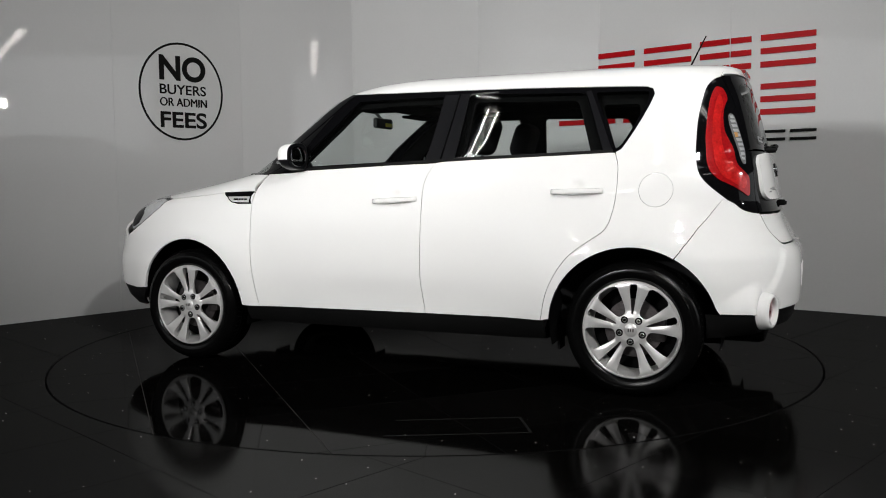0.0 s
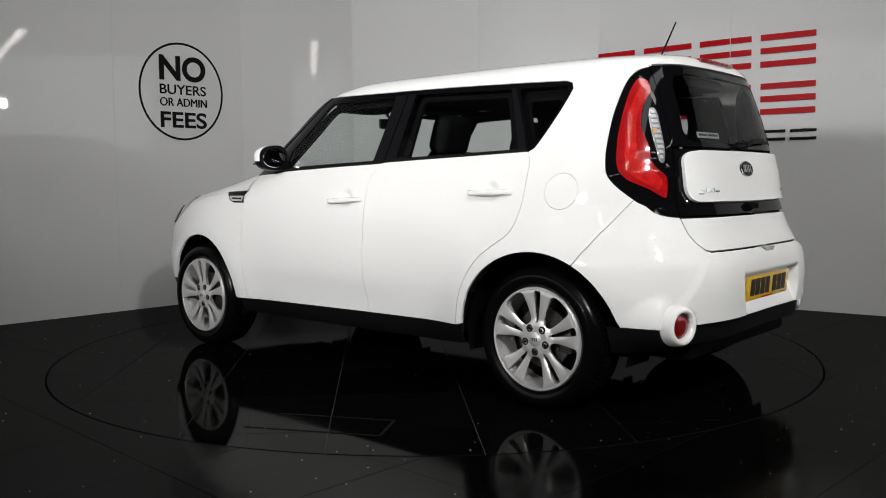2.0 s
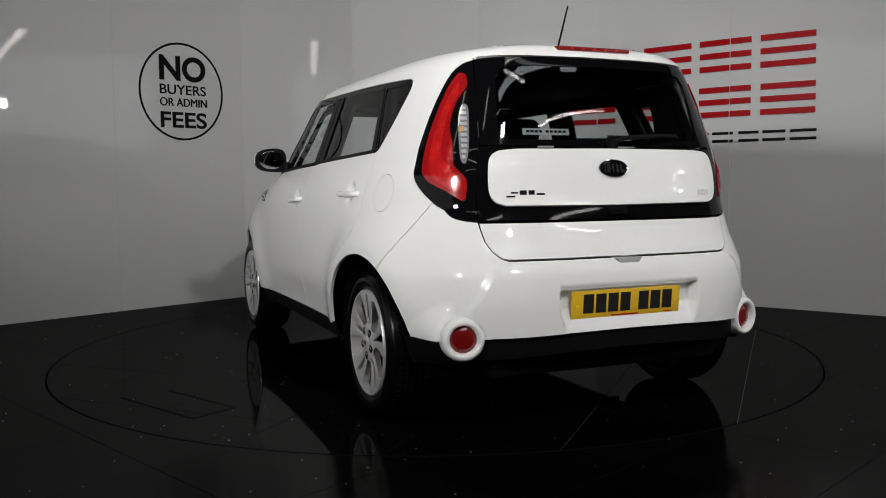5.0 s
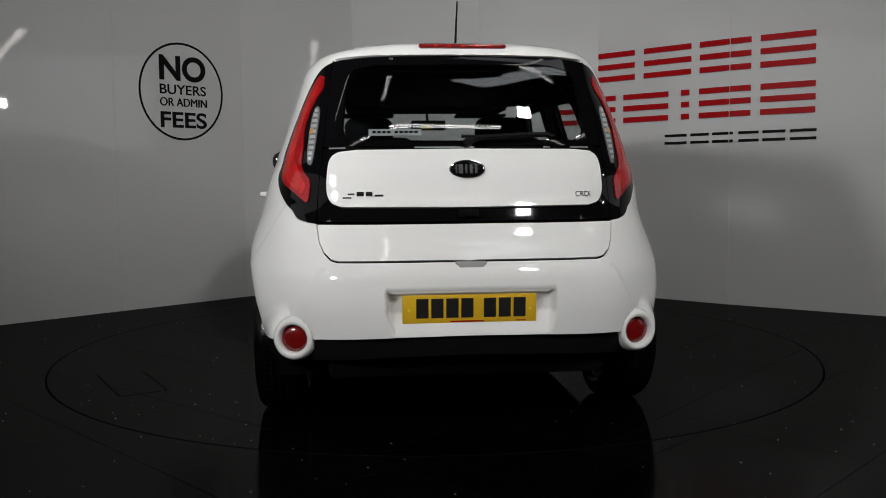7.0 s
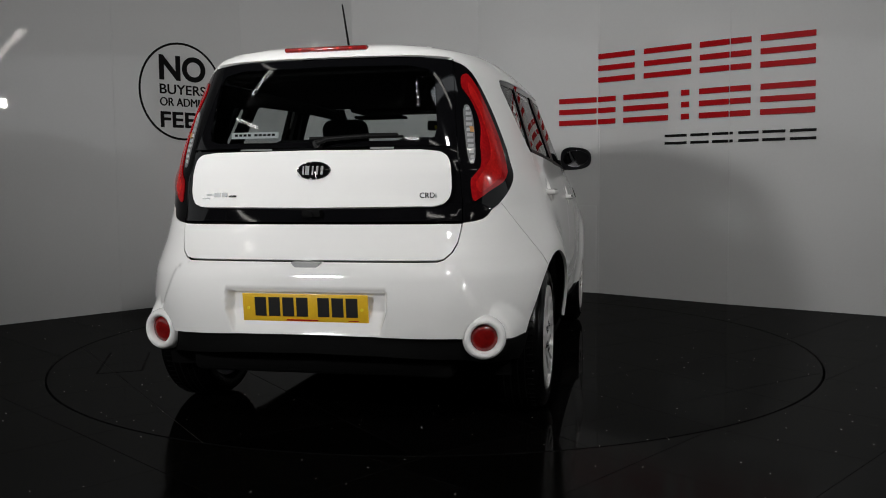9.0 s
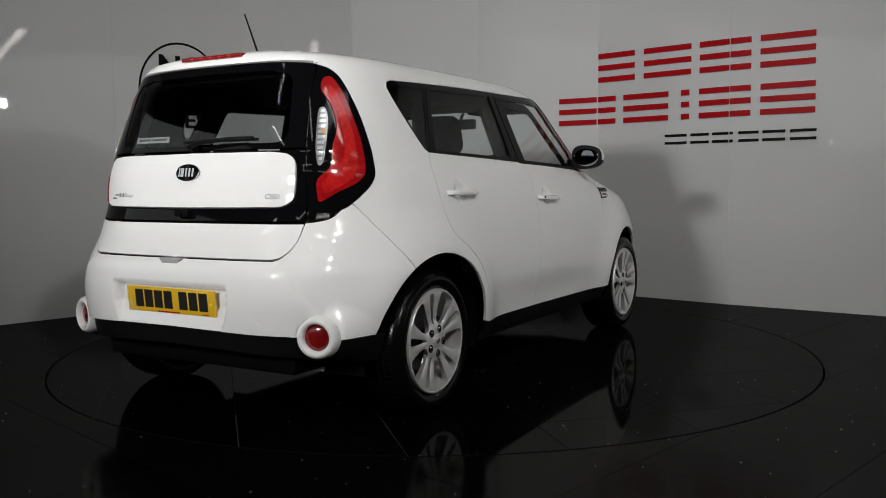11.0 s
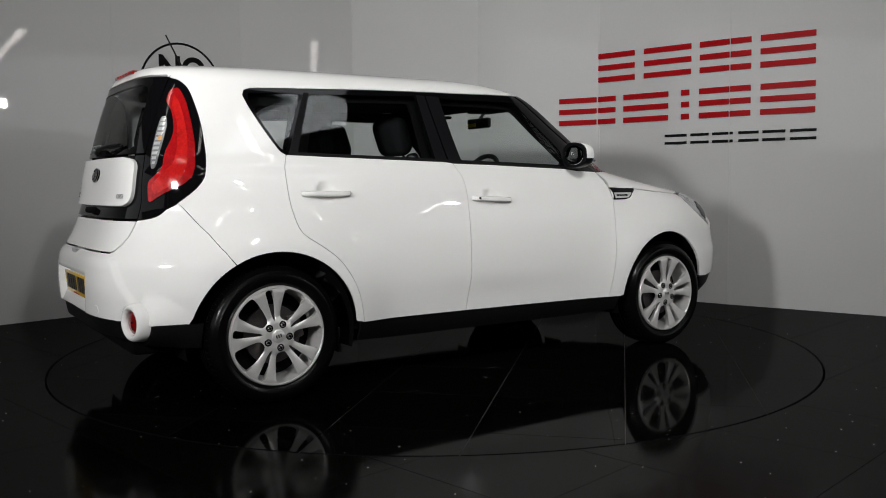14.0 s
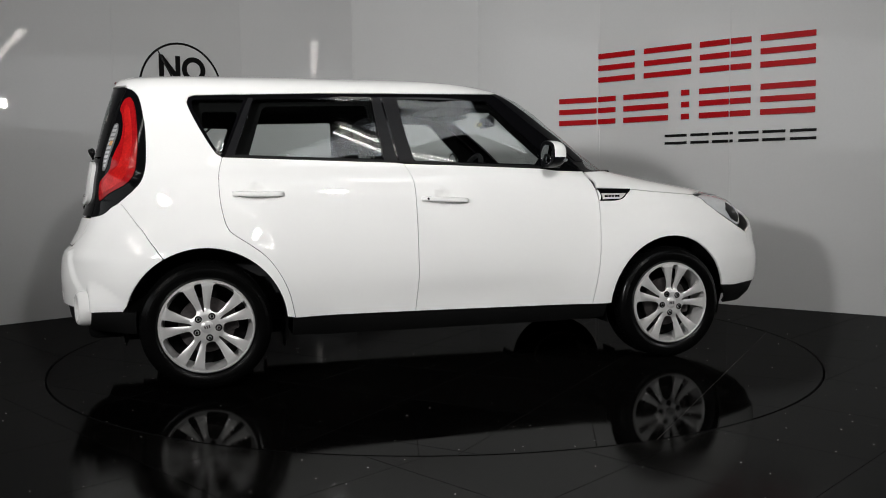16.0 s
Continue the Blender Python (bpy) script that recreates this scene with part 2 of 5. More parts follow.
def soften(poly, r=0.03, seg=4):
    """Round the corners of a closed outline."""
    out = []
    n = len(poly)
    for i in range(n):
        a, b, c = Vector(poly[i - 1]), Vector(poly[i]), Vector(poly[(i + 1) % n])
        u, v = a - b, c - b
        if u.length < 1e-6 or v.length < 1e-6 or abs(u.normalized().dot(v.normalized())) > 0.995:
            out.append(tuple(b))
            continue
        d = min(r, u.length * 0.45, v.length * 0.45)
        p, q = b + u.normalized() * d, b + v.normalized() * d
        for k in range(seg + 1):
            t = k / seg
            w = p * (1 - t) ** 2 + b * 2 * t * (1 - t) + q * t * t
            out.append((w.x, w.y))
    return out


def spline(points, step=0.02):
    """A smooth open line through the points."""
    P = [Vector(p) for p in points]
    P = [2 * P[0] - P[1]] + P + [2 * P[-1] - P[-2]]
    out = []
    for i in range(1, len(P) - 2):
        n = max(1, int((P[i + 1] - P[i]).length / step))
        for k in range(n):
            t = k / n
            a, b, c, e = P[i - 1], P[i], P[i + 1], P[i + 2]
            w = 0.5 * (2 * b + (c - a) * t + (2 * a - 5 * b + 4 * c - e) * t * t + (3 * b - a - 3 * c + e) * t**3)
            out.append((w.x, w.y))
    out.append(tuple(P[-2]))
    return out


def sheet(name, outline, holes, lift, material, side=1, offset=0.0, lip=0.012, grid=0.035):
    """A mesh over the region of a plan inside outline and outside holes, laid on lift(u, v, offset), its edges turned in by lip."""
    from mathutils.geometry import delaunay_2d_cdt
    loops = [outline] + list(holes)
    pts, edges, spans = [], [], []
    for lp in loops:
        s = len(pts)
        pts += [Vector(p) for p in lp]
        edges += [(s + i, s + (i + 1) % len(lp)) for i in range(len(lp))]
        spans.append((s, len(lp)))
    us, vs = [p[0] for p in outline], [p[1] for p in outline]
    row = 0
    v = min(vs) + grid / 2
    while v < max(vs):
        u = min(us) + (grid / 2 if row % 2 else 0)
        while u < max(us):
            if inside((u, v), outline) and edge_gap((u, v), outline) > grid * 0.45 and not any(inside((u, v), h) or edge_gap((u, v), h) < grid * 0.45 for h in holes):
                pts.append(Vector((u, v)))
            u += grid
        v += grid * 0.9
        row += 1
    V, E, F, *_ = delaunay_2d_cdt(pts, edges, [], 1, 1e-6)
    P2 = [(p.x, p.y) for p in V]
    tris = []
    for f in F:
        c = (sum(P2[i][0] for i in f) / 3, sum(P2[i][1] for i in f) / 3)
        if inside(c, outline) and not any(inside(c, h) for h in holes):
            tris.append(tuple(f))
    verts, norms = [], []
    for u, w in P2:
        p, nrm = lift(u, w)
        verts.append(p + nrm * offset)
        norms.append(nrm)
    faces, fn = [], []
    for f in tris:
        a, b, c = (verts[i] for i in f)
        if (b - a).cross(c - a).dot(norms[f[0]]) < 0:
            f = f[::-1]
        faces.append(f)
        fn.append([norms[i] for i in f])
    if lip:
        count = {}
        for f in faces:
            for a, b in zip(f, f[1:] + f[:1]):
                count[(a, b)] = count.get((a, b), 0) + 1
        rim = [e for e in count if (e[1], e[0]) not in count]
        low = {}
        for a, b in rim:
            for i in (a, b):
                if i not in low:
                    low[i] = len(verts)
                    verts.append(verts[i] - norms[i] * lip)
        for a, b in rim:
            f = (b, a, low[a], low[b])
            n = (verts[f[1]] - verts[f[0]]).cross(verts[f[2]] - verts[f[0]])
            n = n.normalized() if n.length > 0 else Vector((0, 0, 1))
            faces.append(f)
            fn.append([n] * 4)
    if side < 0:
        verts = [Vector((p.x, -p.y, p.z)) for p in verts]
        faces = [f[::-1] for f in faces]
        fn = [[Vector((n.x, -n.y, n.z)) for n in g[::-1]] for g in fn]
    flat = [n for g in fn for n in g]
    return smooth_mesh(name, verts, faces, material, flat)
# ---- car body surface: plan outlines stacked by height ----
X0 = 1.0
LEVELS = [  # height, half width, rear end, front end, rear roundness, front roundness
    (0.16, 0.76, -0.61, 3.22, 4.3, 4.0), (0.26, 0.84, -0.665, 3.34, 4.3, 4.2), (0.34, 0.876, -0.698, 3.41, 4.3, 4.3),
    (0.45, 0.893, -0.715, 3.44, 4.3, 4.3), (0.55, 0.902, -0.718, 3.44, 4.4, 4.3), (0.65, 0.904, -0.709, 3.42, 4.4, 4.2),
    (0.72, 0.901, -0.682, 3.41, 4.3, 4.2), (0.80, 0.896, -0.643, 3.37, 4.2, 4.1), (0.90, 0.884, -0.608, 3.25, 4.2, 4.0),
    (0.96, 0.873, -0.588, 3.03, 4.4, 4.0), (1.01, 0.859, -0.578, 2.74, 4.6, 4.2), (1.06, 0.840, -0.569, 2.44, 4.8, 4.8),
    (1.10, 0.8203, -0.560, 2.28, 4.9, 5.2), (1.16, 0.800, -0.549, 2.21, 5.0, 5.2), (1.25, 0.7695, -0.529, 2.11, 5.0, 5.0),
    (1.35, 0.7356, -0.504, 1.99, 5.0, 4.8), (1.45, 0.7017, -0.474, 1.87, 5.0, 4.6), (1.51, 0.6814, -0.451, 1.76, 5.0, 4.4),
    (1.555, 0.640, -0.436, 1.60, 5.0, 4.0), (1.580, 0.565, -0.415, 1.40, 4.6, 3.6), (1.594, 0.45, -0.36, 1.16, 4.2, 3.2), (1.604, 0.26, 0.0, 0.88, 3.0, 3.0)]
_L = np.array(LEVELS)


def _slopes(x, y):
    h = np.diff(x)
    d = np.diff(y) / h
    m = np.zeros(len(x))
    for i in range(1, len(x) - 1):
        if d[i - 1] * d[i] > 0:
            w1, w2 = 2 * h[i] + h[i - 1], h[i] + 2 * h[i - 1]
            m[i] = (w1 + w2) / (w1 / d[i - 1] + w2 / d[i])
    m[0], m[-1] = d[0], d[-1]
    return m


_M = np.array([_slopes(_L[:, 0], _L[:, k]) for k in range(1, 6)])


def level(z):
    """Half width, rear end, front end and the two roundnesses at a height."""
    x = _L[:, 0]
    z = min(max(z, x[0]), x[-1])
    i = min(int(np.searchsorted(x, z, side="right")) - 1, len(x) - 2)
    h = x[i + 1] - x[i]
    t = (z - x[i]) / h
    a, b, c, e = 2 * t**3 - 3 * t * t + 1, t**3 - 2 * t * t + t, 3 * t * t - 2 * t**3, t**3 - t * t
    return a * _L[i, 1:] + b * h * _M[:, i] + c * _L[i + 1, 1:] + e * h * _M[:, i + 1]


def bell(v, c, s):
    return math.exp(-((v - c) / s) ** 2)


def flare(x, z):
    """Swell of the wings round the wheels and the hollow along the sills."""
    out = 0.0
    for c in (0.0, 2.57):
        r = math.hypot(x - c, z - 0.32)
        out += (0.046 if c == 0 else 0.032) * bell(r, 0.40, 0.15)
    out -= 0.016 * bell(z, 0.40, 0.10) * bell(x, 1.28, 0.62)
    return out


def body(q, z):
    """A place on the left half: q runs along the side (as x) past the rear corner (-2 + the part of the half width to go)."""
    w, xr, xf, nr, nf = level(z)
    if q >= X0:
        a, n = xf - X0, nf
        u = (q - X0) / 2.38
        X, Y = (u, 1.0) if u <= 1 else (1.0, max(0.0, 2 - u))
        s = (X**n + Y**n) ** (-1 / n)
        x, y = X0 + a * X * s, w * Y * s
    else:
        a, n = X0 - xr, nr
        u = (X0 - q) / 1.74
        X, Y = (u, 1.0) if u <= 1 else (1.0, max(0.0, 2 - u))
        s = (X**n + Y**n) ** (-1 / n)
        x, y = X0 - a * X * s, w * Y * s
    k = Y * s
    return x, y + flare(x, z) * min(1.0, k * k), z


def q_side(x, z):
    """q of the place on the side at x and height z."""
    w, xr, xf, nr, nf = level(z)
    if x >= X0:
        v, n = min((x - X0) / (xf - X0), 0.9999), nf
        u = v / (1 - v**n) ** (1 / n)
        if u > 1:
            u = 2 - (1 - v**n) ** (1 / n) / v
        return X0 + 2.38 * u
    v, n = min((X0 - x) / (X0 - xr), 0.9999), nr
    u = v / (1 - v**n) ** (1 / n)
    if u > 1:
        u = 2 - (1 - v**n) ** (1 / n) / v
    return X0 - 1.74 * u


def q_rear(y, z):
    """q of the place on the rear at y >= 0 and height z."""
    w, xr, xf, nr, nf = level(z)
    v = min(y / w, 0.9999)
    Y = v / (1 - v**nr) ** (1 / nr)
    u = 2 - Y if Y <= 1 else (1 - v**nr) ** (1 / nr) / v
    return X0 - 1.74 * u


# ---- the car ----
ARCH = 0.39
HUB_Z = 0.322
REAR, FRONT = 2.48, 5.76


def bumper_swell(y, z):
    """The raised middle of the rear bumper and the hollow of the number plate."""
    edge = float(np.interp(z, (0.40, 0.52, 0.588, 0.679, 0.695, 0.707), (0.72, 0.69, 0.65, 0.60, 0.575, 0.53)))
    t = min(1, max(0, (edge - y) / 0.032))
    out = 0.014 * t * t * (3 - 2 * t) * min(1, max(0, (0.712 - z) / 0.012))
    d = max((y - 0.335 + 0.28 * max(0, 0.52 - z)) / 0.022, (z - 0.607) / 0.012)
    t = min(1, max(0, -d))
    out -= (0.006 + 0.050 * min(1, max(0, (z - 0.43) / 0.09))) * t * t * (3 - 2 * t)
    return out


def dimple(x, z):
    """The finger hollows behind the door handles."""
    out = 0.0
    for cx, cz in ((0.262, 0.978), (1.222, 0.944)):
        r = math.hypot((x - cx) / 0.060, (z - cz) / 0.055)
        if r < 1:
            out -= 0.016 * (1 - r * r) ** 2 * 1.6
    return out


def lamp_seat(x, y, z):
    """The bumper runs out to the ring of the round lamp and is hollow under its lens."""
    seat = 0.27 * (y - 0.685) - 0.570
    reach, fade = (0.150, 0.060) if x > seat else (0.076, 0.018)
    t = min(1, max(0, (reach - math.hypot(y - 0.685, z - 0.415)) / fade))
    t = t * t * (3 - 2 * t)
    return x * (1 - t) + seat * t


def valance_point(g, z):
    p = point(g, z)
    return Vector((min(0.0, lamp_seat(p.x, abs(p.y), z)) if p.x < 0 else p.x, p.y, p.z))


def point(g, z, swell=False):
    s = 1 if g >= 0 else -1
    x, y, z = body(abs(g) - REAR, z)
    if swell and x < 0:
        x -= bumper_swell(y, z)
        x = lamp_seat(x, y, z)
    elif abs(x - 0.75) < 0.8 and 0.85 < z < 1.06:
        y += dimple(x, z)
    return Vector((x, s * y, z))


def lifter(fn, e=0.004):
    def lift(u, v):
        p = fn(u, v)
        du, dv = fn(u + e, v) - fn(u - e, v), fn(u, v + e) - fn(u, v - e)
        n = du.cross(dv)
        if n.length < 1e-12:
            return p, Vector((0, 0, 1))
        n.normalize()
        c = Vector((p.x - 1.2, p.y, (p.z - 0.9) * 1.5))
        return p, (n if n.dot(c) > 0 else -n)
    return lift


def from_front(h, z):
    s = 1 if h >= 0 else -1
    x, y, z = body(FRONT - abs(h), z)
    return Vector((x, s * y, z))


ON_BODY = lifter(lambda g, z: point(g, z))
ON_BUMPER = lifter(lambda g, z: point(g, z, True))
ON_VALANCE = lifter(valance_point)
ON_FRONT = lifter(from_front)


def gs(*pts):
    """Side points (x, z) in the developed plan."""
    return [(q_side(x, z) + REAR, z) for x, z in pts]


def gr(*pts):
    """Rear points (y, z) in the developed plan."""
    return [((q_rear(abs(y), z) + REAR) * (1 if y >= 0 else -1), z) for y, z in pts]


def g3(*pts):
    out = []
    for x, y, z in pts:
        w, xr = level(z)[:2]
        out += gr((y, z)) if (X0 - x) / (X0 - xr) > y / w + 0.09 else gs((x, z))
    return out


def hs(*pts):
    """Side points (x, z) measured from the middle of the nose."""
    return [(FRONT - q_side(x, z), z) for x, z in pts]


def both(left):
    """Close an outline given for the left half (from top to bottom) with its mirror image."""
    return left + [(-u, v) for u, v in reversed(left)]


def arch(cx, a0, a1, r=ARCH, n=22):
    return [(cx + r * math.cos(radians(a0 + (a1 - a0) * k / n)), HUB_Z + r * math.sin(radians(a0 + (a1 - a0) * k / n))) for k in range(n + 1)]


DOOR_REAR = [(0.430, 0.350), (0.399, 0.483), (0.345, 0.594), (0.278, 0.676), (0.186, 0.744), (0.135, 0.779), (0.104, 0.823), (0.080, 0.942), (0.078, 1.074), (0.096, 1.152)]
DOOR_MID = [(1.062, 0.346), (1.075, 0.509), (1.074, 0.655), (1.071, 0.857), (1.063, 1.030), (1.021, 1.120)]
DOOR_FRONT = [(2.072, 0.338), (2.094, 0.472), (2.114, 0.630), (2.121, 0.851), (2.108, 0.985), (2.059, 1.076)]
BELT = [(2.11, 1.072), (1.89, 1.081), (1.79, 1.093), (1.60, 1.100), (1.28, 1.113), (0.98, 1.127), (0.65, 1.138), (0.39, 1.146), (0.10, 1.156)]
DLO_REAR = [(0.096, 1.157), (0.070, 1.172), (0.037, 1.223), (-0.015, 1.317), (-0.053, 1.397), (-0.066, 1.435), (-0.057, 1.460), (-0.03, 1.470)]
DLO_TOP = [(0.25, 1.479), (0.60, 1.490), (0.95, 1.4965), (1.28, 1.501), (1.48, 1.507), (1.60, 1.513)]
PILLAR = [(1.60, 1.513), (1.73, 1.437), (1.84, 1.357), (1.965, 1.262), (2.055, 1.185), (2.105, 1.135), (2.145, 1.078)]
LAMP_EDGE = [(-0.364, 0.517, 1.517), (-0.333, 0.555, 1.505), (-0.311, 0.586, 1.484), (-0.295, 0.612, 1.454), (-0.280, 0.643, 1.387), (-0.267, 0.675, 1.289),
             (-0.266, 0.711, 1.155), (-0.275, 0.734, 1.082), (-0.295, 0.742, 1.034), (-0.339, 0.731, 0.986), (-0.407, 0.704, 0.928), (-0.461, 0.679, 0.884), (-0.506, 0.642, 0.868), (-0.55, 0.598, 0.862)]
LAMP_FINE = []
for k in range(len(LAMP_EDGE) - 1):
    e0, e1, e2, e3 = (Vector(LAMP_EDGE[min(max(j, 0), len(LAMP_EDGE) - 1)]) for j in (k - 1, k, k + 1, k + 2))
    for w in (0.0, 1 / 3, 2 / 3):
        LAMP_FINE.append(tuple(0.5 * (2 * e1 + (e2 - e0) * w + (2 * e0 - 5 * e1 + 4 * e2 - e3) * w * w + (3 * e1 - e0 - 3 * e2 + e3) * w**3)))
LAMP_FINE.append(LAMP_EDGE[-1])
SEAM_Y = [(0.524, 1.522), (0.540, 1.40), (0.556, 1.25), (0.568, 1.157), (0.585, 1.0), (0.598, 0.863)]


def span(line, x0, x1):
    """The part of a belt-like line between two x, in the line's direction."""
    xs, zs = [p[0] for p in line], [p[1] for p in line]
    order = np.argsort(xs)
    f = lambda x: float(np.interp(x, np.array(xs)[order], np.array(zs)[order]))
    mid = [p for p in line if min(x0, x1) < p[0] < max(x0, x1)]
    mid.sort(key=lambda p: p[0], reverse=x1 < x0)
    return [(x0, f(x0))] + mid + [(x1, f(x1))]


def wheel_face(u, v):
    """The dished front of a rim, in its own plan."""
    r = math.hypot(u, v)
    y = float(np.interp(r, (0.0, 0.06, 0.09, 0.15, 0.205, 0.222, 0.26), (0.012, 0.012, 0.004, 0.010, 0.015, 0.0125, 0.005)))
    # each spoke is crowned along its middle
    off = abs((math.degrees(math.atan2(v, u)) - 93 + 36) % 72 - 36)
    k = min(1, max(0, (r - 0.075) / 0.03)) * min(1, max(0, (0.205 - r) / 0.05))
    return Vector((u, y - 0.005 * k * min(1.6, ((off - 12) / 8) ** 2), v))


def make_wheel(car):
    hub = bmesh.new()
    lathe(hub, [(0.2215, -0.004), (0.214, -0.03), (0.205, -0.06), (0.203, -0.17), (0.228, -0.19)], 64)
    wheel = part("wheel", hub, ALLOY, car, "silver twin-spoke alloy wheel with black tyre", at=Vector((0, 0, 0)))
    bm = bmesh.new()
    lathe(bm, [(0.228, -0.005), (0.236, 0.004), (0.246, 0.010), (0.248, 0.0085), (0.262, 0.0145), (0.275, 0.016), (0.286, 0.0135), (0.2875, 0.0115), (0.298, 0.008), (0.312, -0.006), (0.319, -0.022), (0.3215, -0.05), (0.322, -0.1),
               (0.3215, -0.15), (0.319, -0.18), (0.300, -0.205), (0.25, -0.205), (0.228, -0.19)], 72)
    tyre = part("tyre", bm, RUBBER, wheel)
    # tread grooves
    bm = bmesh.new()
    for y in (-0.055, -0.085, -0.117, -0.147):
        lathe(bm, [(0.3226, y), (0.3226, y - 0.006)], 72)
    for k in range(72):
        a = 2 * math.pi * k / 72
        m = Matrix.Rotation(a, 4, "Y") @ Matrix.Translation((0.3195, -0.03, 0))
        box(bm, (-0.003, -0.022, -0.002), (0.003, 0.006, 0.002), 0, m)
    part("tread", bm, GAP_BLACK, tyre)
    # the rim's face: five pairs of spokes
    circ = [(0.2305 * math.cos(2 * math.pi * k / 90), 0.2305 * math.sin(2 * math.pi * k / 90)) for k in range(90)]
    holes = []
    for k in range(5):
        a = radians(93 + 72 * k)
        slot = [(0.072, 0.0), (0.08, 0.004), (0.10, 0.0065), (0.13, 0.010), (0.17, 0.0145), (0.20, 0.018), (0.214, 0.016), (0.218, 0.0)]
        poly = [(r, h) for r, h in slot] + [(r, -h) for r, h in reversed(slot[1:-1])]
        poly = spline(poly + poly[:1], 0.006)[:-1]
        holes.append([(r * math.cos(a) - h * math.sin(a), r * math.sin(a) + h * math.cos(a)) for r, h in poly])
        b = a + radians(36)
        big = [(0.078, 0.0), (0.080, 0.014), (0.088, 0.023), (0.11, 0.032), (0.13, 0.038), (0.15, 0.043), (0.18, 0.050), (0.196, 0.054), (0.206, 0.053), (0.213, 0.046), (0.2185, 0.028), (0.2205, 0.0)]
        poly = [(r, h) for r, h in big] + [(r, -h) for r, h in reversed(big[1:-1])]
        poly = spline(poly + poly[:1], 0.006)[:-1]
        holes.append([(r * math.cos(b) - h * math.sin(b), r * math.sin(b) + h * math.cos(b)) for r, h in poly])

    def face(u, v):
        e = 0.003
        p = wheel_face(u, v)
        n = (wheel_face(u + e, v) - wheel_face(u - e, v)).cross(wheel_face(u, v + e) - wheel_face(u, v - e))
        n.normalize()
        return p, n if n.y > 0 else -n
    me = sheet("rim", circ, [dense(h, 0.007) for h in holes], face, ALLOY, lip=0.032, grid=0.0085)
    rim = link_part("rim", me, wheel)
    bm = bmesh.new()
    lathe(bm, [(0.2195, 0.004), (0.2205, 0.0125), (0.2235, 0.0150), (0.2285, 0.0145), (0.2320, 0.0105), (0.2330, 0.002)], 96)
    part("rim_edge", bm, ALLOY, rim)
    bm = bmesh.new()
    lathe(bm, [(0.0, 0.020), (0.026, 0.019), (0.031, 0.015), (0.032, 0.006)], 32)
    cap = part("centre_cap", bm, ALLOY, rim)
    bm = bmesh.new()
    for dx in (-0.011, 0.0, 0.011):
        box(bm, (dx - 0.003, 0.0195, -0.008), (dx + 0.003, 0.0208, 0.008))
    part("emblem", bm, STEEL, wheel)
    for k in range(5):
        a = radians(57 + 72 * k)
        bm = bmesh.new()
        lathe(bm, [(0.0, 0.017), (0.006, 0.017), (0.0095, 0.013), (0.0095, -0.01)], 12)
        part("wheel_nut", bm, CHROME, wheel, at=Vector((0.056 * math.cos(a), 0, 0.056 * math.sin(a))))
        # flat black ring: the shade of the nut's recess is put into its colour
        bm = bmesh.new()
        lathe(bm, [(0.0105, 0.0125), (0.0172, 0.0125), (0.0176, 0.008)], 16)
        part("nut_seat", bm, GAP_BLACK, wheel, at=Vector((0.056 * math.cos(a), 0, 0.056 * math.sin(a))))
    bm = bmesh.new()
    lathe(bm, [(0.05, -0.055), (0.138, -0.055), (0.138, -0.075), (0.05, -0.075)], 48)
    part("brake_disc", bm, STEEL, wheel)
    bm = bmesh.new()
    box(bm, (-0.15, -0.10, -0.06), (-0.08, -0.045, 0.06), 0.012)
    part("brake_caliper", bm, STEEL, wheel)
    # near-black disc across the barrel stands in for the shade behind the spokes
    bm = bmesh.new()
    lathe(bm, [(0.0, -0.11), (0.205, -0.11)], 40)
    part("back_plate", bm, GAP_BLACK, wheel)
    return wheel


def make_seat(name, car, x, y, rear=False):
    bm = bmesh.new()
    w = 0.25 if not rear else 0.62
    box(bm, (x - 0.05, y - w, 0.42), (x + 0.46, y + w, 0.60), 0.05)
    seat = part(name, bm, SEAT_CLOTH, car, "black cloth car seat")
    bm = bmesh.new()
    t = Matrix.Translation((x, y, 0.56)) @ Matrix.Rotation(radians(-18), 4, "Y") @ Matrix.Identity(4)
    box(bm, (-0.09, -w, -0.05), (0.07, w, 0.60 if not rear else 0.52), 0.06, t)
    part("backrest", bm, SEAT_CLOTH, seat)
    for dy in ((0,) if not rear else (-0.30, 0.30)):
        bm = bmesh.new()
        h = 0.665 if not rear else 0.50
        box(bm, (-0.06, dy - 0.135, h - 0.02), (0.055, dy + 0.135, h + 0.20), 0.057, t, 6)
        rod(bm, t @ Vector((0, dy - 0.06, h - 0.12)), t @ Vector((0, dy - 0.06, h + 0.02)), 0.007)
        rod(bm, t @ Vector((0, dy + 0.06, h - 0.12)), t @ Vector((0, dy + 0.06, h + 0.02)), 0.007)
        part("headrest", bm, SEAT_CLOTH, seat)


def bars(bm, cells, m):
    """Flat bars (x0, z0, x1, z1) standing proud of a plane."""
    for x0, z0, x1, z1 in cells:
        box(bm, (x0, -0.0015, z0), (x1, 0.0015, z1), 0, m)


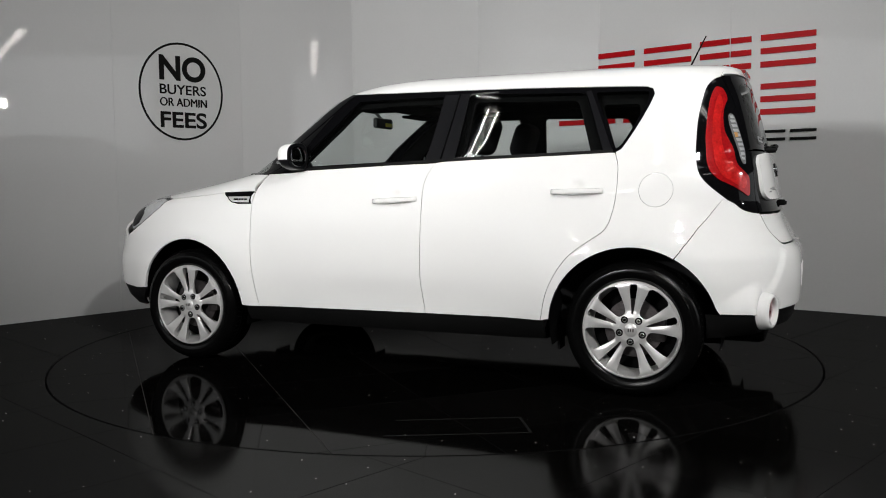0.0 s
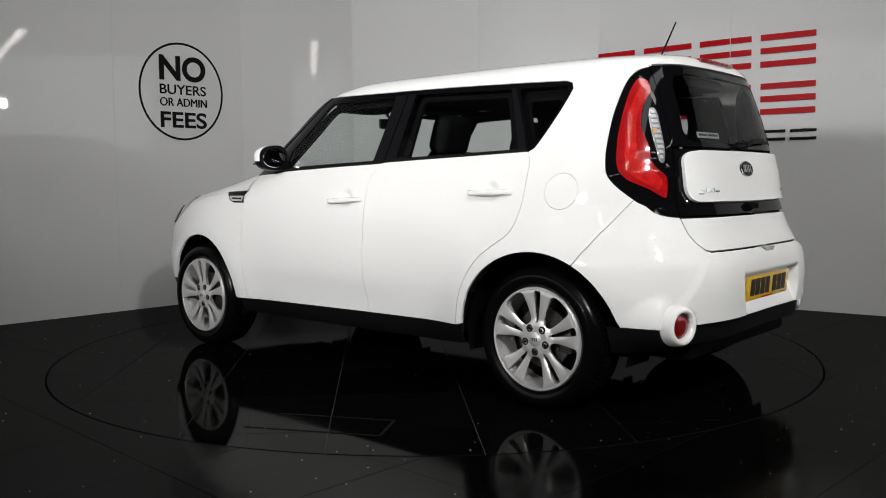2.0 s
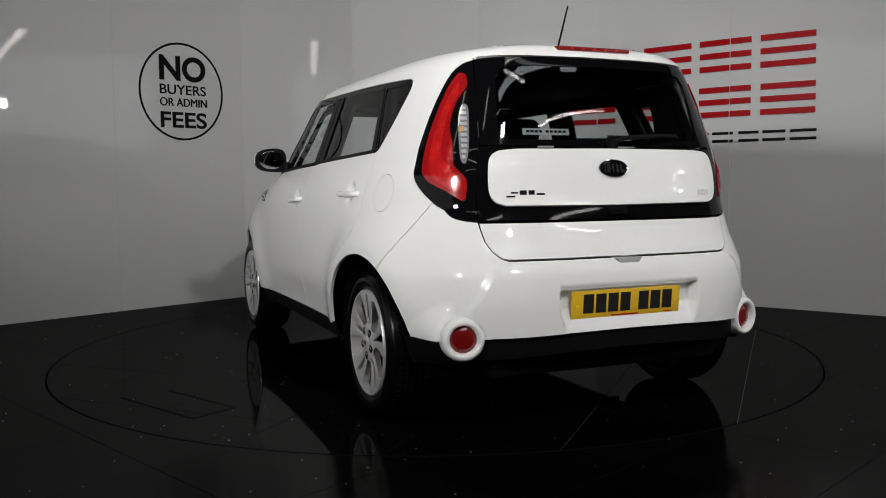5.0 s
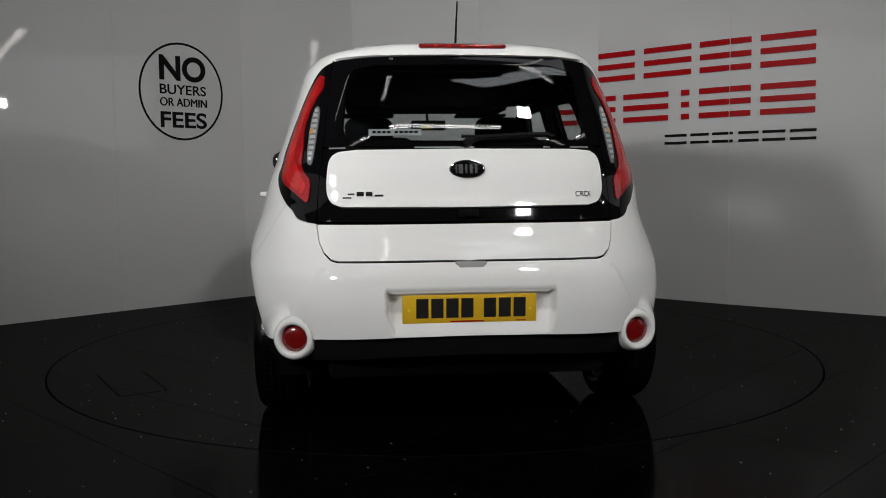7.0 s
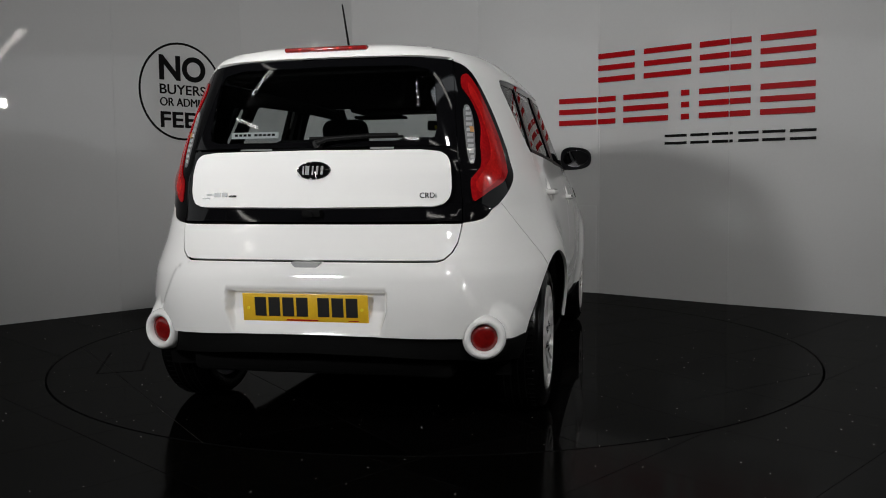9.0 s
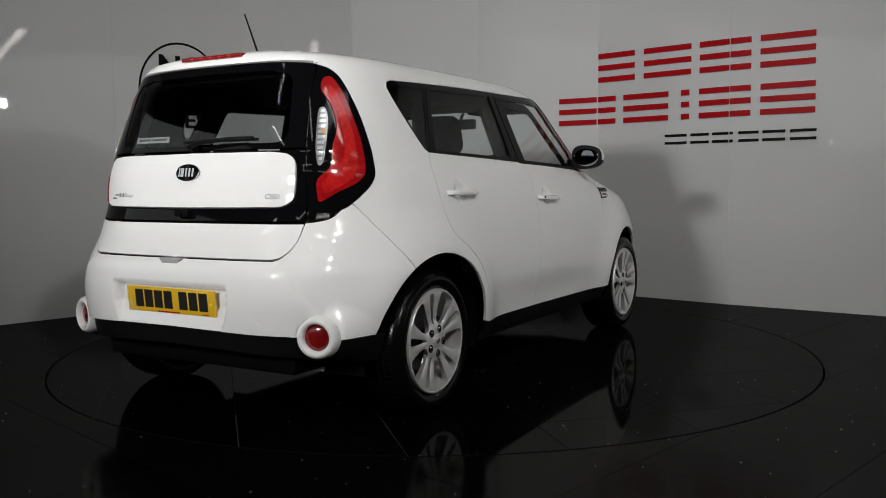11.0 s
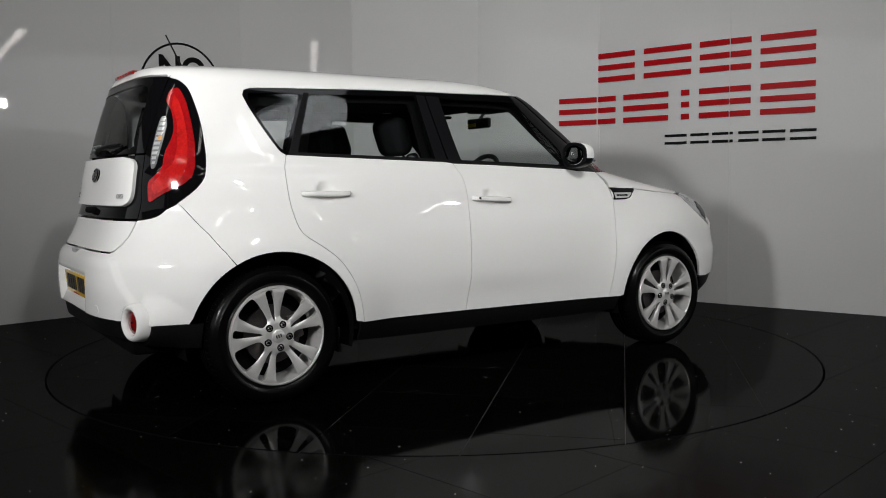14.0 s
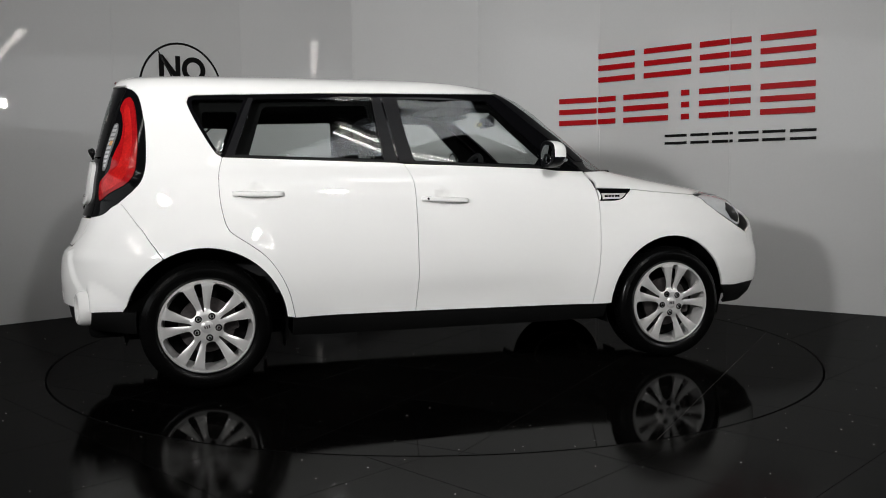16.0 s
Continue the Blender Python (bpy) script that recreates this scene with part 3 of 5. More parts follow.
def make_car():
    car = tagged(new("hatchback"), "white five-door hatchback with black window surround on the turntable", "car")
    LIP = 0.014
    for s, sd in ((1, "left"), (-1, "right")):
        def put(name, outline, mat_, holes=(), lift=ON_BODY, offset=0.0, lip=LIP, grid=0.03, gap=0.0017, label="", parent=None, step=0.022):
            o = dense(inset(dense(outline, 0.05), gap), step) if gap else dense(outline, step)
            me = sheet(name, o, [dense(h, step) for h in holes], lift, mat_, s, offset, lip, grid)
            if parent is None:
                return link_part(name, me, car, label)
            return link_part(name, me, parent, label)

        # doors
        d = gs(*spline(DOOR_MID), *span(BELT, 1.021, 2.059)[1:-1], *reversed(spline(DOOR_FRONT)))
        fdoor = put("front_door", d, BODY_WHITE, grid=0.021)
        d = gs(*spline(DOOR_REAR), *span(BELT, 0.096, 1.021)[1:-1], *reversed(spline(DOOR_MID)))
        rdoor = put("rear_door", d, BODY_WHITE, grid=0.021)
        # side frame: quarter panel, rear pillar and roof rail
        lampside = g3(*[p for p in LAMP_FINE[:28]])
        o = gs(*spline(DOOR_REAR), *DLO_REAR, *DLO_TOP, (1.60, 1.546), (1.3, 1.546), (0.9, 1.546), (0.4, 1.546), (0.0, 1.546), (-0.2, 1.546)) + gr((0.50, 1.546)) + lampside
        o += g3((-0.396, 0.709, 0.938)) + gs((-0.35, 0.878), (-0.29, 0.80), (-0.235, 0.72)) + gs(*arch(0.0, 119.5, 5.5))
        flap = [(-0.10 + 0.077 * math.cos(2 * math.pi * k / 40), 0.977 + 0.08 * math.sin(2 * math.pi * k / 40)) for k in range(40)]
        frame_ob = put("side_frame", o, BODY_WHITE, holes=[gs(*flap)] if s > 0 else (), grid=0.027)
        if s > 0:
            put("fuel_flap", gs(*flap), BODY_WHITE, gap=0.0022, parent=frame_ob)
        # fender, headlight, badge
        seam = spline([(2.335, 0.972), (2.52, 0.955), (2.785, 0.935)])
        head = [(2.785, 0.935), (2.86, 0.949), (2.95, 0.948), (3.05, 0.925), (3.12, 0.88), (3.15, 0.82), (3.135, 0.765), (3.105, 0.742), (3.02, 0.785), (2.938, 0.832), (2.86, 0.885)]
        o = gs(*spline(DOOR_FRONT)[:-6], (2.11, 0.981), *seam, (2.86, 0.885), (2.938, 0.832), (3.02, 0.785), (3.10, 0.742), (3.19, 0.70), (3.23, 0.60), (3.23, 0.50), (3.20, 0.40), (3.05, 0.395))
        o += gs(*arch(2.57, 12, 177, 0.385)) + gs((2.16, 0.338))
        fender = put("front_wing", o, BODY_WHITE)
        lamp = put("headlight", gs(*head), SATIN_BLACK, offset=-0.002, grid=0.02, label="clear headlight with dark surround")
        put("lens", inset(gs(*head), 0.009), HEAD_LENS, offset=0.001, grid=0.02, gap=0, lip=0.003, parent=lamp)
        put("headlight_bezel", gs((2.79, 0.936), (2.86, 0.95), (2.95, 0.949), (3.04, 0.929), (3.0, 0.928), (2.93, 0.936), (2.86, 0.937)), CLEAR_LENS, offset=0.004, grid=0.02, parent=lamp)
        put("projector", soften(gs((3.015, 0.845), (3.045, 0.888), (3.10, 0.855), (3.13, 0.80), (3.105, 0.763), (3.045, 0.79)), 0.02), GLOSS_BLACK, offset=0.005, grid=0.02, parent=lamp)
        badge = put("wing_badge", soften(gs((2.112, 0.979), (2.335, 0.974), (2.30, 0.945), (2.265, 0.919), (2.22, 0.910), (2.122, 0.911)), 0.012), GLOSS_BLACK, offset=0.004, grid=0.02, gap=0, label="gloss black wing badge with chrome insert")
        put("chrome_insert", soften(gs((2.135, 0.951), (2.295, 0.949), (2.255, 0.920), (2.14, 0.918)), 0.008), ALLOY, offset=0.006, grid=0.02, gap=0, lip=0.004, parent=badge)
        for k, (a, b) in enumerate(((2.155, 2.175), (2.18, 2.195), (2.20, 2.215), (2.22, 2.25))):
            put("script", gs((a, 0.939), (b, 0.939), (b, 0.930), (a, 0.930)), GLOSS_BLACK, offset=0.0075, grid=0.02, gap=0, lip=0.002, parent=badge)
        # black window surround with its openings
        dlo = gs(*DLO_REAR, *DLO_TOP[:-1], *PILLAR, *span(BELT, 2.11, 0.10))
        fwin = soften(gs((1.765, 1.116), (1.80, 1.155), (1.80, 1.20), (1.525, 1.467), (1.014, 1.467), (1.079, 1.138)), 0.02)
        rwin = soften(gs((0.912, 1.147), (0.869, 1.472), (0.263, 1.452), (0.158, 1.166)), 0.02)
        qwin = soften(gs((0.215, 1.452), (0.100, 1.170), (0.073, 1.19), (-0.04, 1.405), (-0.042, 1.448)), 0.018)
        pillar = put("window_surround", dlo, GLOSS_BLACK, holes=[fwin, rwin, qwin], offset=-0.002, grid=0.03, gap=0.001)
        for nm, win in (("front_window", fwin), ("rear_window", rwin), ("quarter_window", qwin)):
            g = put(nm, win, SIDE_GLASS, offset=-0.005, lip=0, gap=-0.003, grid=0.05, label="tinted side window glass")
        lining = gs((-0.22, 1.085), (-0.26, 1.30), (-0.22, 1.49), (0.3, 1.525), (0.9, 1.535), (1.45, 1.53), (1.60, 1.495), (1.84, 1.335), (2.03, 1.17), (2.08, 1.06), (1.0, 1.06))
        openings = [soften(gs(*w), 0.03) for w in (((1.82, 1.09), (1.87, 1.15), (1.56, 1.452), (1.03, 1.452), (1.09, 1.09)), ((0.89, 1.09), (0.858, 1.452), (0.31, 1.438), (0.20, 1.09)), ((0.185, 1.41), (0.105, 1.19), (0.075, 1.20), (0.0, 1.34), (0.0, 1.41)))]
        put("pillar_lining", lining, HEADLINER, holes=openings, offset=-0.055, lip=0.02, gap=0, grid=0.06)
        put("door_pillar", gs((1.078, 1.136), (1.012, 1.476), (0.932, 1.476), (1.000, 1.132)), SATIN_BLACK, offset=0.001, gap=0.001, lip=0.006, label="satin black door pillar")
        put("door_pillar", gs((0.990, 1.132), (0.922, 1.476), (0.873, 1.478), (0.917, 1.143)), SATIN_BLACK, offset=0.001, gap=0.001, lip=0.006)
        put("door_pillar", gs((0.156, 1.162), (0.262, 1.458), (0.236, 1.462), (0.112, 1.162)), SATIN_BLACK, offset=0.001, gap=0.001, lip=0.006)
        put("waist_seal", gs(*span(BELT, 0.11, 1.90), *[(x, z + 0.013) for x, z in reversed(span(BELT, 0.11, 1.90))]), TRIM_BLACK, offset=0.004, gap=0, lip=0.012, grid=0.05)
        put("pillar_trim", gs(*PILLAR[:-1], (2.035, 1.135), (1.98, 1.185), (1.88, 1.262), (1.76, 1.357), (1.66, 1.437), (1.565, 1.508)), SATIN_BLACK, offset=0.002, gap=0.001, lip=0.008)
        # sills and wheel housings
        put("sill", gs((2.16, 0.341), (2.16, 0.25), (1.9, 0.235), (0.6, 0.235), (0.42, 0.25), (0.42, 0.346), (1.06, 0.343)), TRIM_BLACK, offset=-0.012, gap=0, label="black plastic sill")
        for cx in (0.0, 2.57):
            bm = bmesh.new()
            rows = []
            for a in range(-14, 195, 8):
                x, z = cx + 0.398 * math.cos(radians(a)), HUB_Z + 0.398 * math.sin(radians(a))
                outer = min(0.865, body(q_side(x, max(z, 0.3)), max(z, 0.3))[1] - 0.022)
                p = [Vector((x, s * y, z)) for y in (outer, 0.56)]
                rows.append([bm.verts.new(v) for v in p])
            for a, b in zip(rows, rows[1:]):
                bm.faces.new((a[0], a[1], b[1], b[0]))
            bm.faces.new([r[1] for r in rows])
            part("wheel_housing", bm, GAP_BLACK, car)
        bm = bmesh.new()
        box(bm, (0.385, s * 0.62, 0.175), (0.40, s * 0.72, 0.30), 0.004)
        part("mud_flap", bm, TRIM_BLACK, car)
        # tail lamp
        housing = gr(*SEAM_Y) + list(reversed(g3(*LAMP_FINE)))
        tail = put("tail_lamp", housing, GLOSS_BLACK, grid=0.025, label="red and clear tail lamp in gloss black housing")
        red = g3((-0.377, 0.556, 1.455), (-0.347, 0.575, 1.465), (-0.323, 0.602, 1.443), (-0.311, 0.625, 1.399), (-0.304, 0.653, 1.313), (-0.302, 0.683, 1.203), (-0.312, 0.710, 1.106),
                 (-0.330, 0.718, 1.058), (-0.366, 0.710, 1.022), (-0.418, 0.682, 0.982), (-0.493, 0.625, 0.936), (-0.478, 0.615, 1.031), (-0.454, 0.634, 1.054), (-0.423, 0.652, 1.082),
                 (-0.410, 0.654, 1.106), (-0.393, 0.645, 1.166), (-0.378, 0.629, 1.251), (-0.371, 0.610, 1.330), (-0.385, 0.588, 1.372), (-0.400, 0.562, 1.405))
        lens = put("red_lens", soften(soften(red, 0.05), 0.02, 2), RED_LENS, offset=0.005, grid=0.02, gap=0, lip=0.006, parent=tail)
        # light guide in brighter red: the lens's lit-through middle is put into the colour
        inner = g3((-0.362, 0.578, 1.43), (-0.338, 0.605, 1.40), (-0.328, 0.636, 1.31), (-0.330, 0.668, 1.20), (-0.345, 0.69, 1.10), (-0.378, 0.684, 1.04), (-0.45, 0.65, 0.975),
                   (-0.47, 0.632, 1.015), (-0.415, 0.664, 1.072), (-0.392, 0.664, 1.12), (-0.372, 0.650, 1.19), (-0.358, 0.624, 1.31), (-0.370, 0.592, 1.375))
        put("light_guide", soften(soften(inner, 0.04), 0.02, 2), RED_BRIGHT, offset=0.0065, grid=0.02, gap=0, lip=0.003, parent=tail)
        clear = g3((-0.413, 0.574, 1.331), (-0.391, 0.594, 1.331), (-0.389, 0.610, 1.287), (-0.384, 0.620, 1.227), (-0.397, 0.626, 1.178), (-0.420, 0.630, 1.118), (-0.439, 0.627, 1.094),
                   (-0.465, 0.614, 1.090), (-0.457, 0.598, 1.155), (-0.435, 0.584, 1.251))
        put("clear_lens", soften(soften(clear, 0.04), 0.02, 2), CLEAR_LENS, offset=0.004, grid=0.02, gap=0, lip=0.005, parent=tail)
        for z in (1.112, 1.134, 1.156, 1.178, 1.200, 1.222, 1.244, 1.266, 1.288, 1.308):
            y0 = float(np.interp(z, (1.09, 1.155, 1.251, 1.331), (0.618, 0.602, 0.588, 0.581)))
            y1 = float(np.interp(z, (1.09, 1.118, 1.178, 1.227, 1.287, 1.331), (0.622, 0.624, 0.619, 0.613, 0.602, 0.588)))
            put("lens_rib", gr((y0, z), (y1, z), (y1, z + 0.013), (y0, z + 0.013)), HEAD_LENS, offset=0.006, grid=0.02, gap=0, lip=0.003, parent=tail)
        put("indicator", gr((0.606, 1.218), (0.618, 1.218), (0.613, 1.240), (0.601, 1.240)), AMBER_LENS, offset=0.0085, grid=0.02, gap=0, lip=0.002, parent=tail)
        # bumper lamp
        m = Matrix.Translation((-0.588, s * 0.685, 0.415)) @ Matrix.Rotation(radians(90 - s * 15), 4, "Z")
        bm = bmesh.new()
        lathe(bm, [(0.053, -0.03), (0.053, 0.012), (0.057, 0.023), (0.063, 0.029), (0.070, 0.030), (0.077, 0.026), (0.083, 0.016), (0.087, 0.0), (0.090, -0.03), (0.091, -0.06)], 48)
        bmesh.ops.transform(bm, matrix=m, verts=bm.verts)
        ring = part("bumper_lamp", bm, BODY_WHITE, car, "round red bumper lamp in white ring")
        bm = bmesh.new()
        lathe(bm, [(0.0, 0.016), (0.03, 0.014), (0.046, 0.009), (0.0535, 0.003)], 40)
        bmesh.ops.transform(bm, matrix=m, verts=bm.verts)
        part("red_reflector", bm, RED_DARK, ring)
        # handles
        for door, x0, x1, z0, z1 in ((rdoor, 0.139, 0.392, 0.973, 0.970), (fdoor, 1.098, 1.354, 0.937, 0.925)):
            bm = bmesh.new()
            n = 14
            rows = []
            for k in range(n + 1):
                t = k / n
                x, z = x0 + (x1 - x0) * t, z0 + (z1 - z0) * t
                y = body(q_side(x, z), z)[1]
                out = 0.034 * min(1, math.sin(math.pi * min(1, max(0, t * 1.0))) * 3.2 + 0.12)
                hz = 0.0145 - 0.002 * abs(2 * t - 1)
                sec = [(-hz, 0.006), (-hz, 0.55), (-hz * 0.6, 0.95), (0, 1.0), (hz * 0.7, 0.9), (hz, 0.5), (hz, 0.006)]
                base = 0.012 if 0.2 < t < 0.8 else -0.01
                rows.append([bm.verts.new((x, s * (y + base + (out - base) * f), z + dz)) for dz, f in sec])
            for a, b in zip(rows, rows[1:]):
                for i in range(len(a)):
                    j = (i + 1) % len(a)
                    bm.faces.new((a[i], a[j], b[j], b[i]))
            bm.faces.new(rows[0]), bm.faces.new(rows[-1])
            bmesh.ops.recalc_face_normals(bm, faces=bm.faces)
            part("door_handle", bm, BODY_WHITE, door, smooth=50)
            if s < 0 and door is fdoor:
                bm = bmesh.new()
                y = body(q_side(1.128, 0.937), 0.937)[1]
                rod(bm, (1.128, -y - 0.02, 0.937), (1.128, -y - 0.035, 0.937), 0.006)
                part("keyhole", bm, GAP_BLACK, door)
        # door mirror
        bm = bmesh.new()
        bmesh.ops.create_uvsphere(bm, u_segments=32, v_segments=20, radius=1)
        for v in bm.verts:
            x, y, z = v.co
            p = 2.8
            k = (abs(x) ** p + abs(y) ** p + abs(z) ** p) ** (-1 / p)
            x, y, z = x * k, y * k, z * k
            x = max(x, -0.35)
            v.co = (1.822 + 0.070 * x, s * (0.890 + 0.100 * y), 1.168 + 0.073 * z * (1 - 0.12 * y))
        low = bm.copy()
        bmesh.ops.scale(low, vec=(0.985, 0.985, 0.985), space=Matrix.Translation((-1.822, -s * 0.890, -1.168)), verts=low.verts)
        for co, no in (((0, 0, 1.150), (0, 0, 1)), ((1.803, 0, 0), (1, 0, 0))):
            bmesh.ops.bisect_plane(bm, geom=bm.verts[:] + bm.edges[:] + bm.faces[:], plane_co=co, plane_no=no, clear_inner=True)
        if s < 0:
            bmesh.ops.recalc_face_normals(bm, faces=bm.faces), bmesh.ops.recalc_face_normals(low, faces=low.faces)
        mirror = part("door_mirror", low, SATIN_BLACK, car, "door mirror with white cap and black lower shell", smooth=60)
        part("mirror_cap", bm, BODY_WHITE, mirror, smooth=60)
        bm = bmesh.new()
        box(bm, (1.815, s * 0.83, 1.128), (1.884, s * 0.975, 1.142), 0.005)
        part("side_repeater", bm, CLEAR_LENS, mirror)
        bm = bmesh.new()
        bmesh.ops.create_uvsphere(bm, u_segments=24, v_segments=12, radius=1)
        for v in bm.verts:
            v.co = (1.7965 + 0.002 * v.co.x, s * (0.890 + 0.080 * v.co.y), 1.168 + 0.055 * v.co.z)
        part("mirror_glass", bm, MIRROR_GLASS, mirror)
        bm = bmesh.new()
        box(bm, (1.80, s * 0.74, 1.095), (1.90, s * 0.86, 1.135), 0.014)
        box(bm, (1.80, s * 0.755, 1.09), (1.92, s * 0.80, 1.16), 0.012)
        part("mirror_foot", bm, TRIM_BLACK, mirror)
        # inner trim behind the panels
        verts, faces = [], []
        cols = np.linspace(-1.05, 2.3, 60)
        rows_ = np.linspace(0.30, 1.085, 8)
        for z in rows_:
            for x in cols:
                p = Vector(body(max(x, -0.66), z))
                cut = math.hypot(p.x, z - HUB_Z) < 0.42 or math.hypot(p.x - 2.57, z - HUB_Z) < 0.42
                verts.append((p.x, s * (p.y - (0.30 if cut else 0.055)), z))
        nc = len(cols)
        for j in range(len(rows_) - 1):
            for i in range(nc - 1):
                faces.append((j * nc + i, j * nc + i + 1, j * nc + nc + i + 1, j * nc + nc + i))
        link_part("inner_trim", smooth_mesh("inner_trim", verts, faces, CABIN_BLACK), car)

    def whole(name, outline, mat_, holes=(), lift=ON_BODY, offset=0.0, lip=LIP, grid=0.03, gap=0.003, label="", parent=None, step=0.025):
        o = dense(inset(dense(outline, 0.05), gap), step) if gap else dense(outline, step)
        me = sheet(name, o, [dense(h, step) for h in holes], lift, mat_, 1, offset, lip, grid)
        return link_part(name, me, parent or car, label)

    # rear end
    left = g3(*LAMP_FINE[30:]) + gr((0.597, 0.860), (0.585, 0.787), (0.568, 0.749), (0.54, 0.722), (0.515, 0.714), (0.0, 0.714))
    low = gs(*[p for p in arch(0.0, 120, 168, ARCH, 12)], (-0.385, 0.407), (-0.50, 0.405)) + gr((0.66, 0.408), (0.58, 0.418), (0.3, 0.427), (0.0, 0.43))
    o = gs((-0.20, 0.668), (-0.235, 0.72), (-0.29, 0.80), (-0.35, 0.878)) + g3((-0.396, 0.709, 0.938)) + left
    o = o + [(-u, v) for u, v in reversed(o)] + [(-u, v) for u, v in low] + list(reversed(low))
    clean = []
    for p in o:
        if not clean or math.dist(p, clean[-1]) > 1e-4:
            clean.append(p)
    whole("rear_bumper", clean, BODY_WHITE, lift=ON_BUMPER, grid=0.018, gap=0.0016, label="white rear bumper with plate recess")
    ring = [(-0.462 + 0.022 * math.cos(2 * math.pi * k / 28), 0.457 + 0.022 * math.sin(2 * math.pi * k / 28)) for k in range(28)]
    whole("tow_cover", gr(*ring), BODY_WHITE, lift=ON_BUMPER, offset=0.0014, lip=0.004, grid=0.015, gap=0, step=0.01)
    val = gs((-0.33, 0.40), (-0.5, 0.402)) + gr((0.66, 0.405), (0.58, 0.415), (0.3, 0.424), (0.0, 0.427))
    vb = gs((-0.33, 0.285), (-0.5, 0.30)) + gr((0.6, 0.325), (0.3, 0.345), (0.0, 0.35))
    whole("rear_valance", [(-u, v) for u, v in val] + list(reversed(val))[1:] + vb + [(-u, v) for u, v in reversed(vb)][1:], TRIM_BLACK, lift=ON_VALANCE, offset=-0.008, grid=0.02, gap=0, label="black plastic lower valance")
    o = gr((0.594, 0.860), (0.583, 0.787), (0.566, 0.750), (0.538, 0.724), (0.512, 0.7175), (0.0, 0.7175))
    hatch = whole("tailgate", both(o), BODY_WHITE, grid=0.03, label="white lower tailgate")
    o = gr((0.0, 1.158), (0.565, 1.158), (0.585, 1.0), (0.595, 0.866), (0.0, 0.864))
    black = whole("tailgate_trim", both(o), GLOSS_BLACK, grid=0.04, label="gloss black tailgate trim")
    o = gr((0.0, 1.149), (0.43, 1.146), (0.50, 1.139), (0.525, 1.124), (0.538, 1.10), (0.547, 0.987), (0.541, 0.958), (0.525, 0.935), (0.49, 0.922), (0.0, 0.917))
    pad = whole("tailgate_pad", soften(both(o), 0.02), BODY_WHITE, offset=0.018, lip=0.02, gap=0, grid=0.025, label="raised white tailgate panel")
    o = gr((0.0, 1.530), (0.40, 1.526), (0.522, 1.520), (0.540, 1.40), (0.556, 1.25), (0.566, 1.162), (0.0, 1.162))
    hole = both(gr((0.0, 1.497), (0.36, 1.492), (0.44, 1.475), (0.465, 1.44), (0.488, 1.24), (0.478, 1.20), (0.44, 1.188), (0.0, 1.185)))
    whole("rear_screen_border", both(o), GLOSS_BLACK, holes=[hole], grid=0.035, label="black edged rear screen")
    whole("rear_screen", hole, REAR_GLASS, offset=-0.003, lip=0, gap=-0.004, grid=0.05, label="tinted rear window glass")
    o = gr((0.0, 1.592), (0.34, 1.59), (0.42, 1.578), (0.49, 1.548), (0.518, 1.526), (0.40, 1.531), (0.0, 1.535))
    spoiler = whole("roof_spoiler", both(o), BODY_WHITE, offset=0.002, grid=0.03, gap=0.002, label="white roof spoiler")
    bm = bmesh.new()
    box(bm, (-0.442, -0.183, 1.563), (-0.39, 0.176, 1.583), 0.008)
    stop = part("brake_light", bm, RED_DARK, car, "slim red high-level brake light")
    for k in range(5):
        bm = bmesh.new()
        box(bm, (-0.4445, -0.12 + 0.055 * k, 1.568), (-0.441, -0.106 + 0.055 * k, 1.578), 0.001)
        part("lamp_cell", bm, RED_BRIGHT, stop)
    # plate
    m = Matrix.Translation((-0.699, 0.008, 0.533)) @ Matrix.Rotation(radians(-5), 4, "Y") @ Matrix.Rotation(radians(-90), 4, "Z")
    bm = bmesh.new()
    box(bm, (-0.26, -0.004, -0.0555), (0.26, 0.004, 0.0555), 0.003, m)
    plate = part("number_plate", bm, PLATE_YELLOW, car, "yellow number plate with black bars")
    x = -0.207
    for k in range(7):
        bm = bmesh.new()
        bars(bm, [(x, -0.034, x + 0.047, 0.042)], m @ Matrix.Translation((0, -0.0045, 0)))
        part("plate_bar", bm, PLATE_BLACK, plate)
        x += 0.058 + (0.030 if k == 3 else 0)
    bm = bmesh.new()
    bars(bm, [(-0.075, -0.051, 0.055, -0.046), (0.18, -0.050, 0.22, -0.047)], m @ Matrix.Translation((0, -0.0045, 0)))
    part("plate_text_bar", bm, SIGN_RED, plate)
    bm = bmesh.new()
    for u in (-0.235, 0.235):
        rod(bm, m @ Vector((u, -0.002, -0.003)), m @ Vector((u, -0.007, -0.003)), 0.006)
    part("plate_screw", bm, TAG_YELLOW, plate)
    # tailgate emblem and scripts
    p, n = ON_BODY(0.0, 1.066)
    right = Vector((0, -1, 0))
    m = Matrix((right, -n, right.cross(-n))).transposed().to_4x4()
    m.translation = p + n * 0.025
    bm = bmesh.new()
    lathe(bm, [(0.0, 0.0), (0.92, 0.0), (1.0, -0.5), (1.0, -2.0)], 40)
    bmesh.ops.transform(bm, matrix=m @ Matrix.Diagonal((0.070, -0.005, 0.036, 1)), verts=bm.verts)
    em = part("emblem", bm, GLOSS_BLACK, pad, "oval black and chrome emblem")
    bm = bmesh.new()
    lathe(bm, [(0.90, -0.4), (0.93, 0.15), (1.0, 0.0), (1.02, -0.8)], 40)
    bmesh.ops.transform(bm, matrix=m @ Matrix.Diagonal((0.071, -0.005, 0.037, 1)), verts=bm.verts)
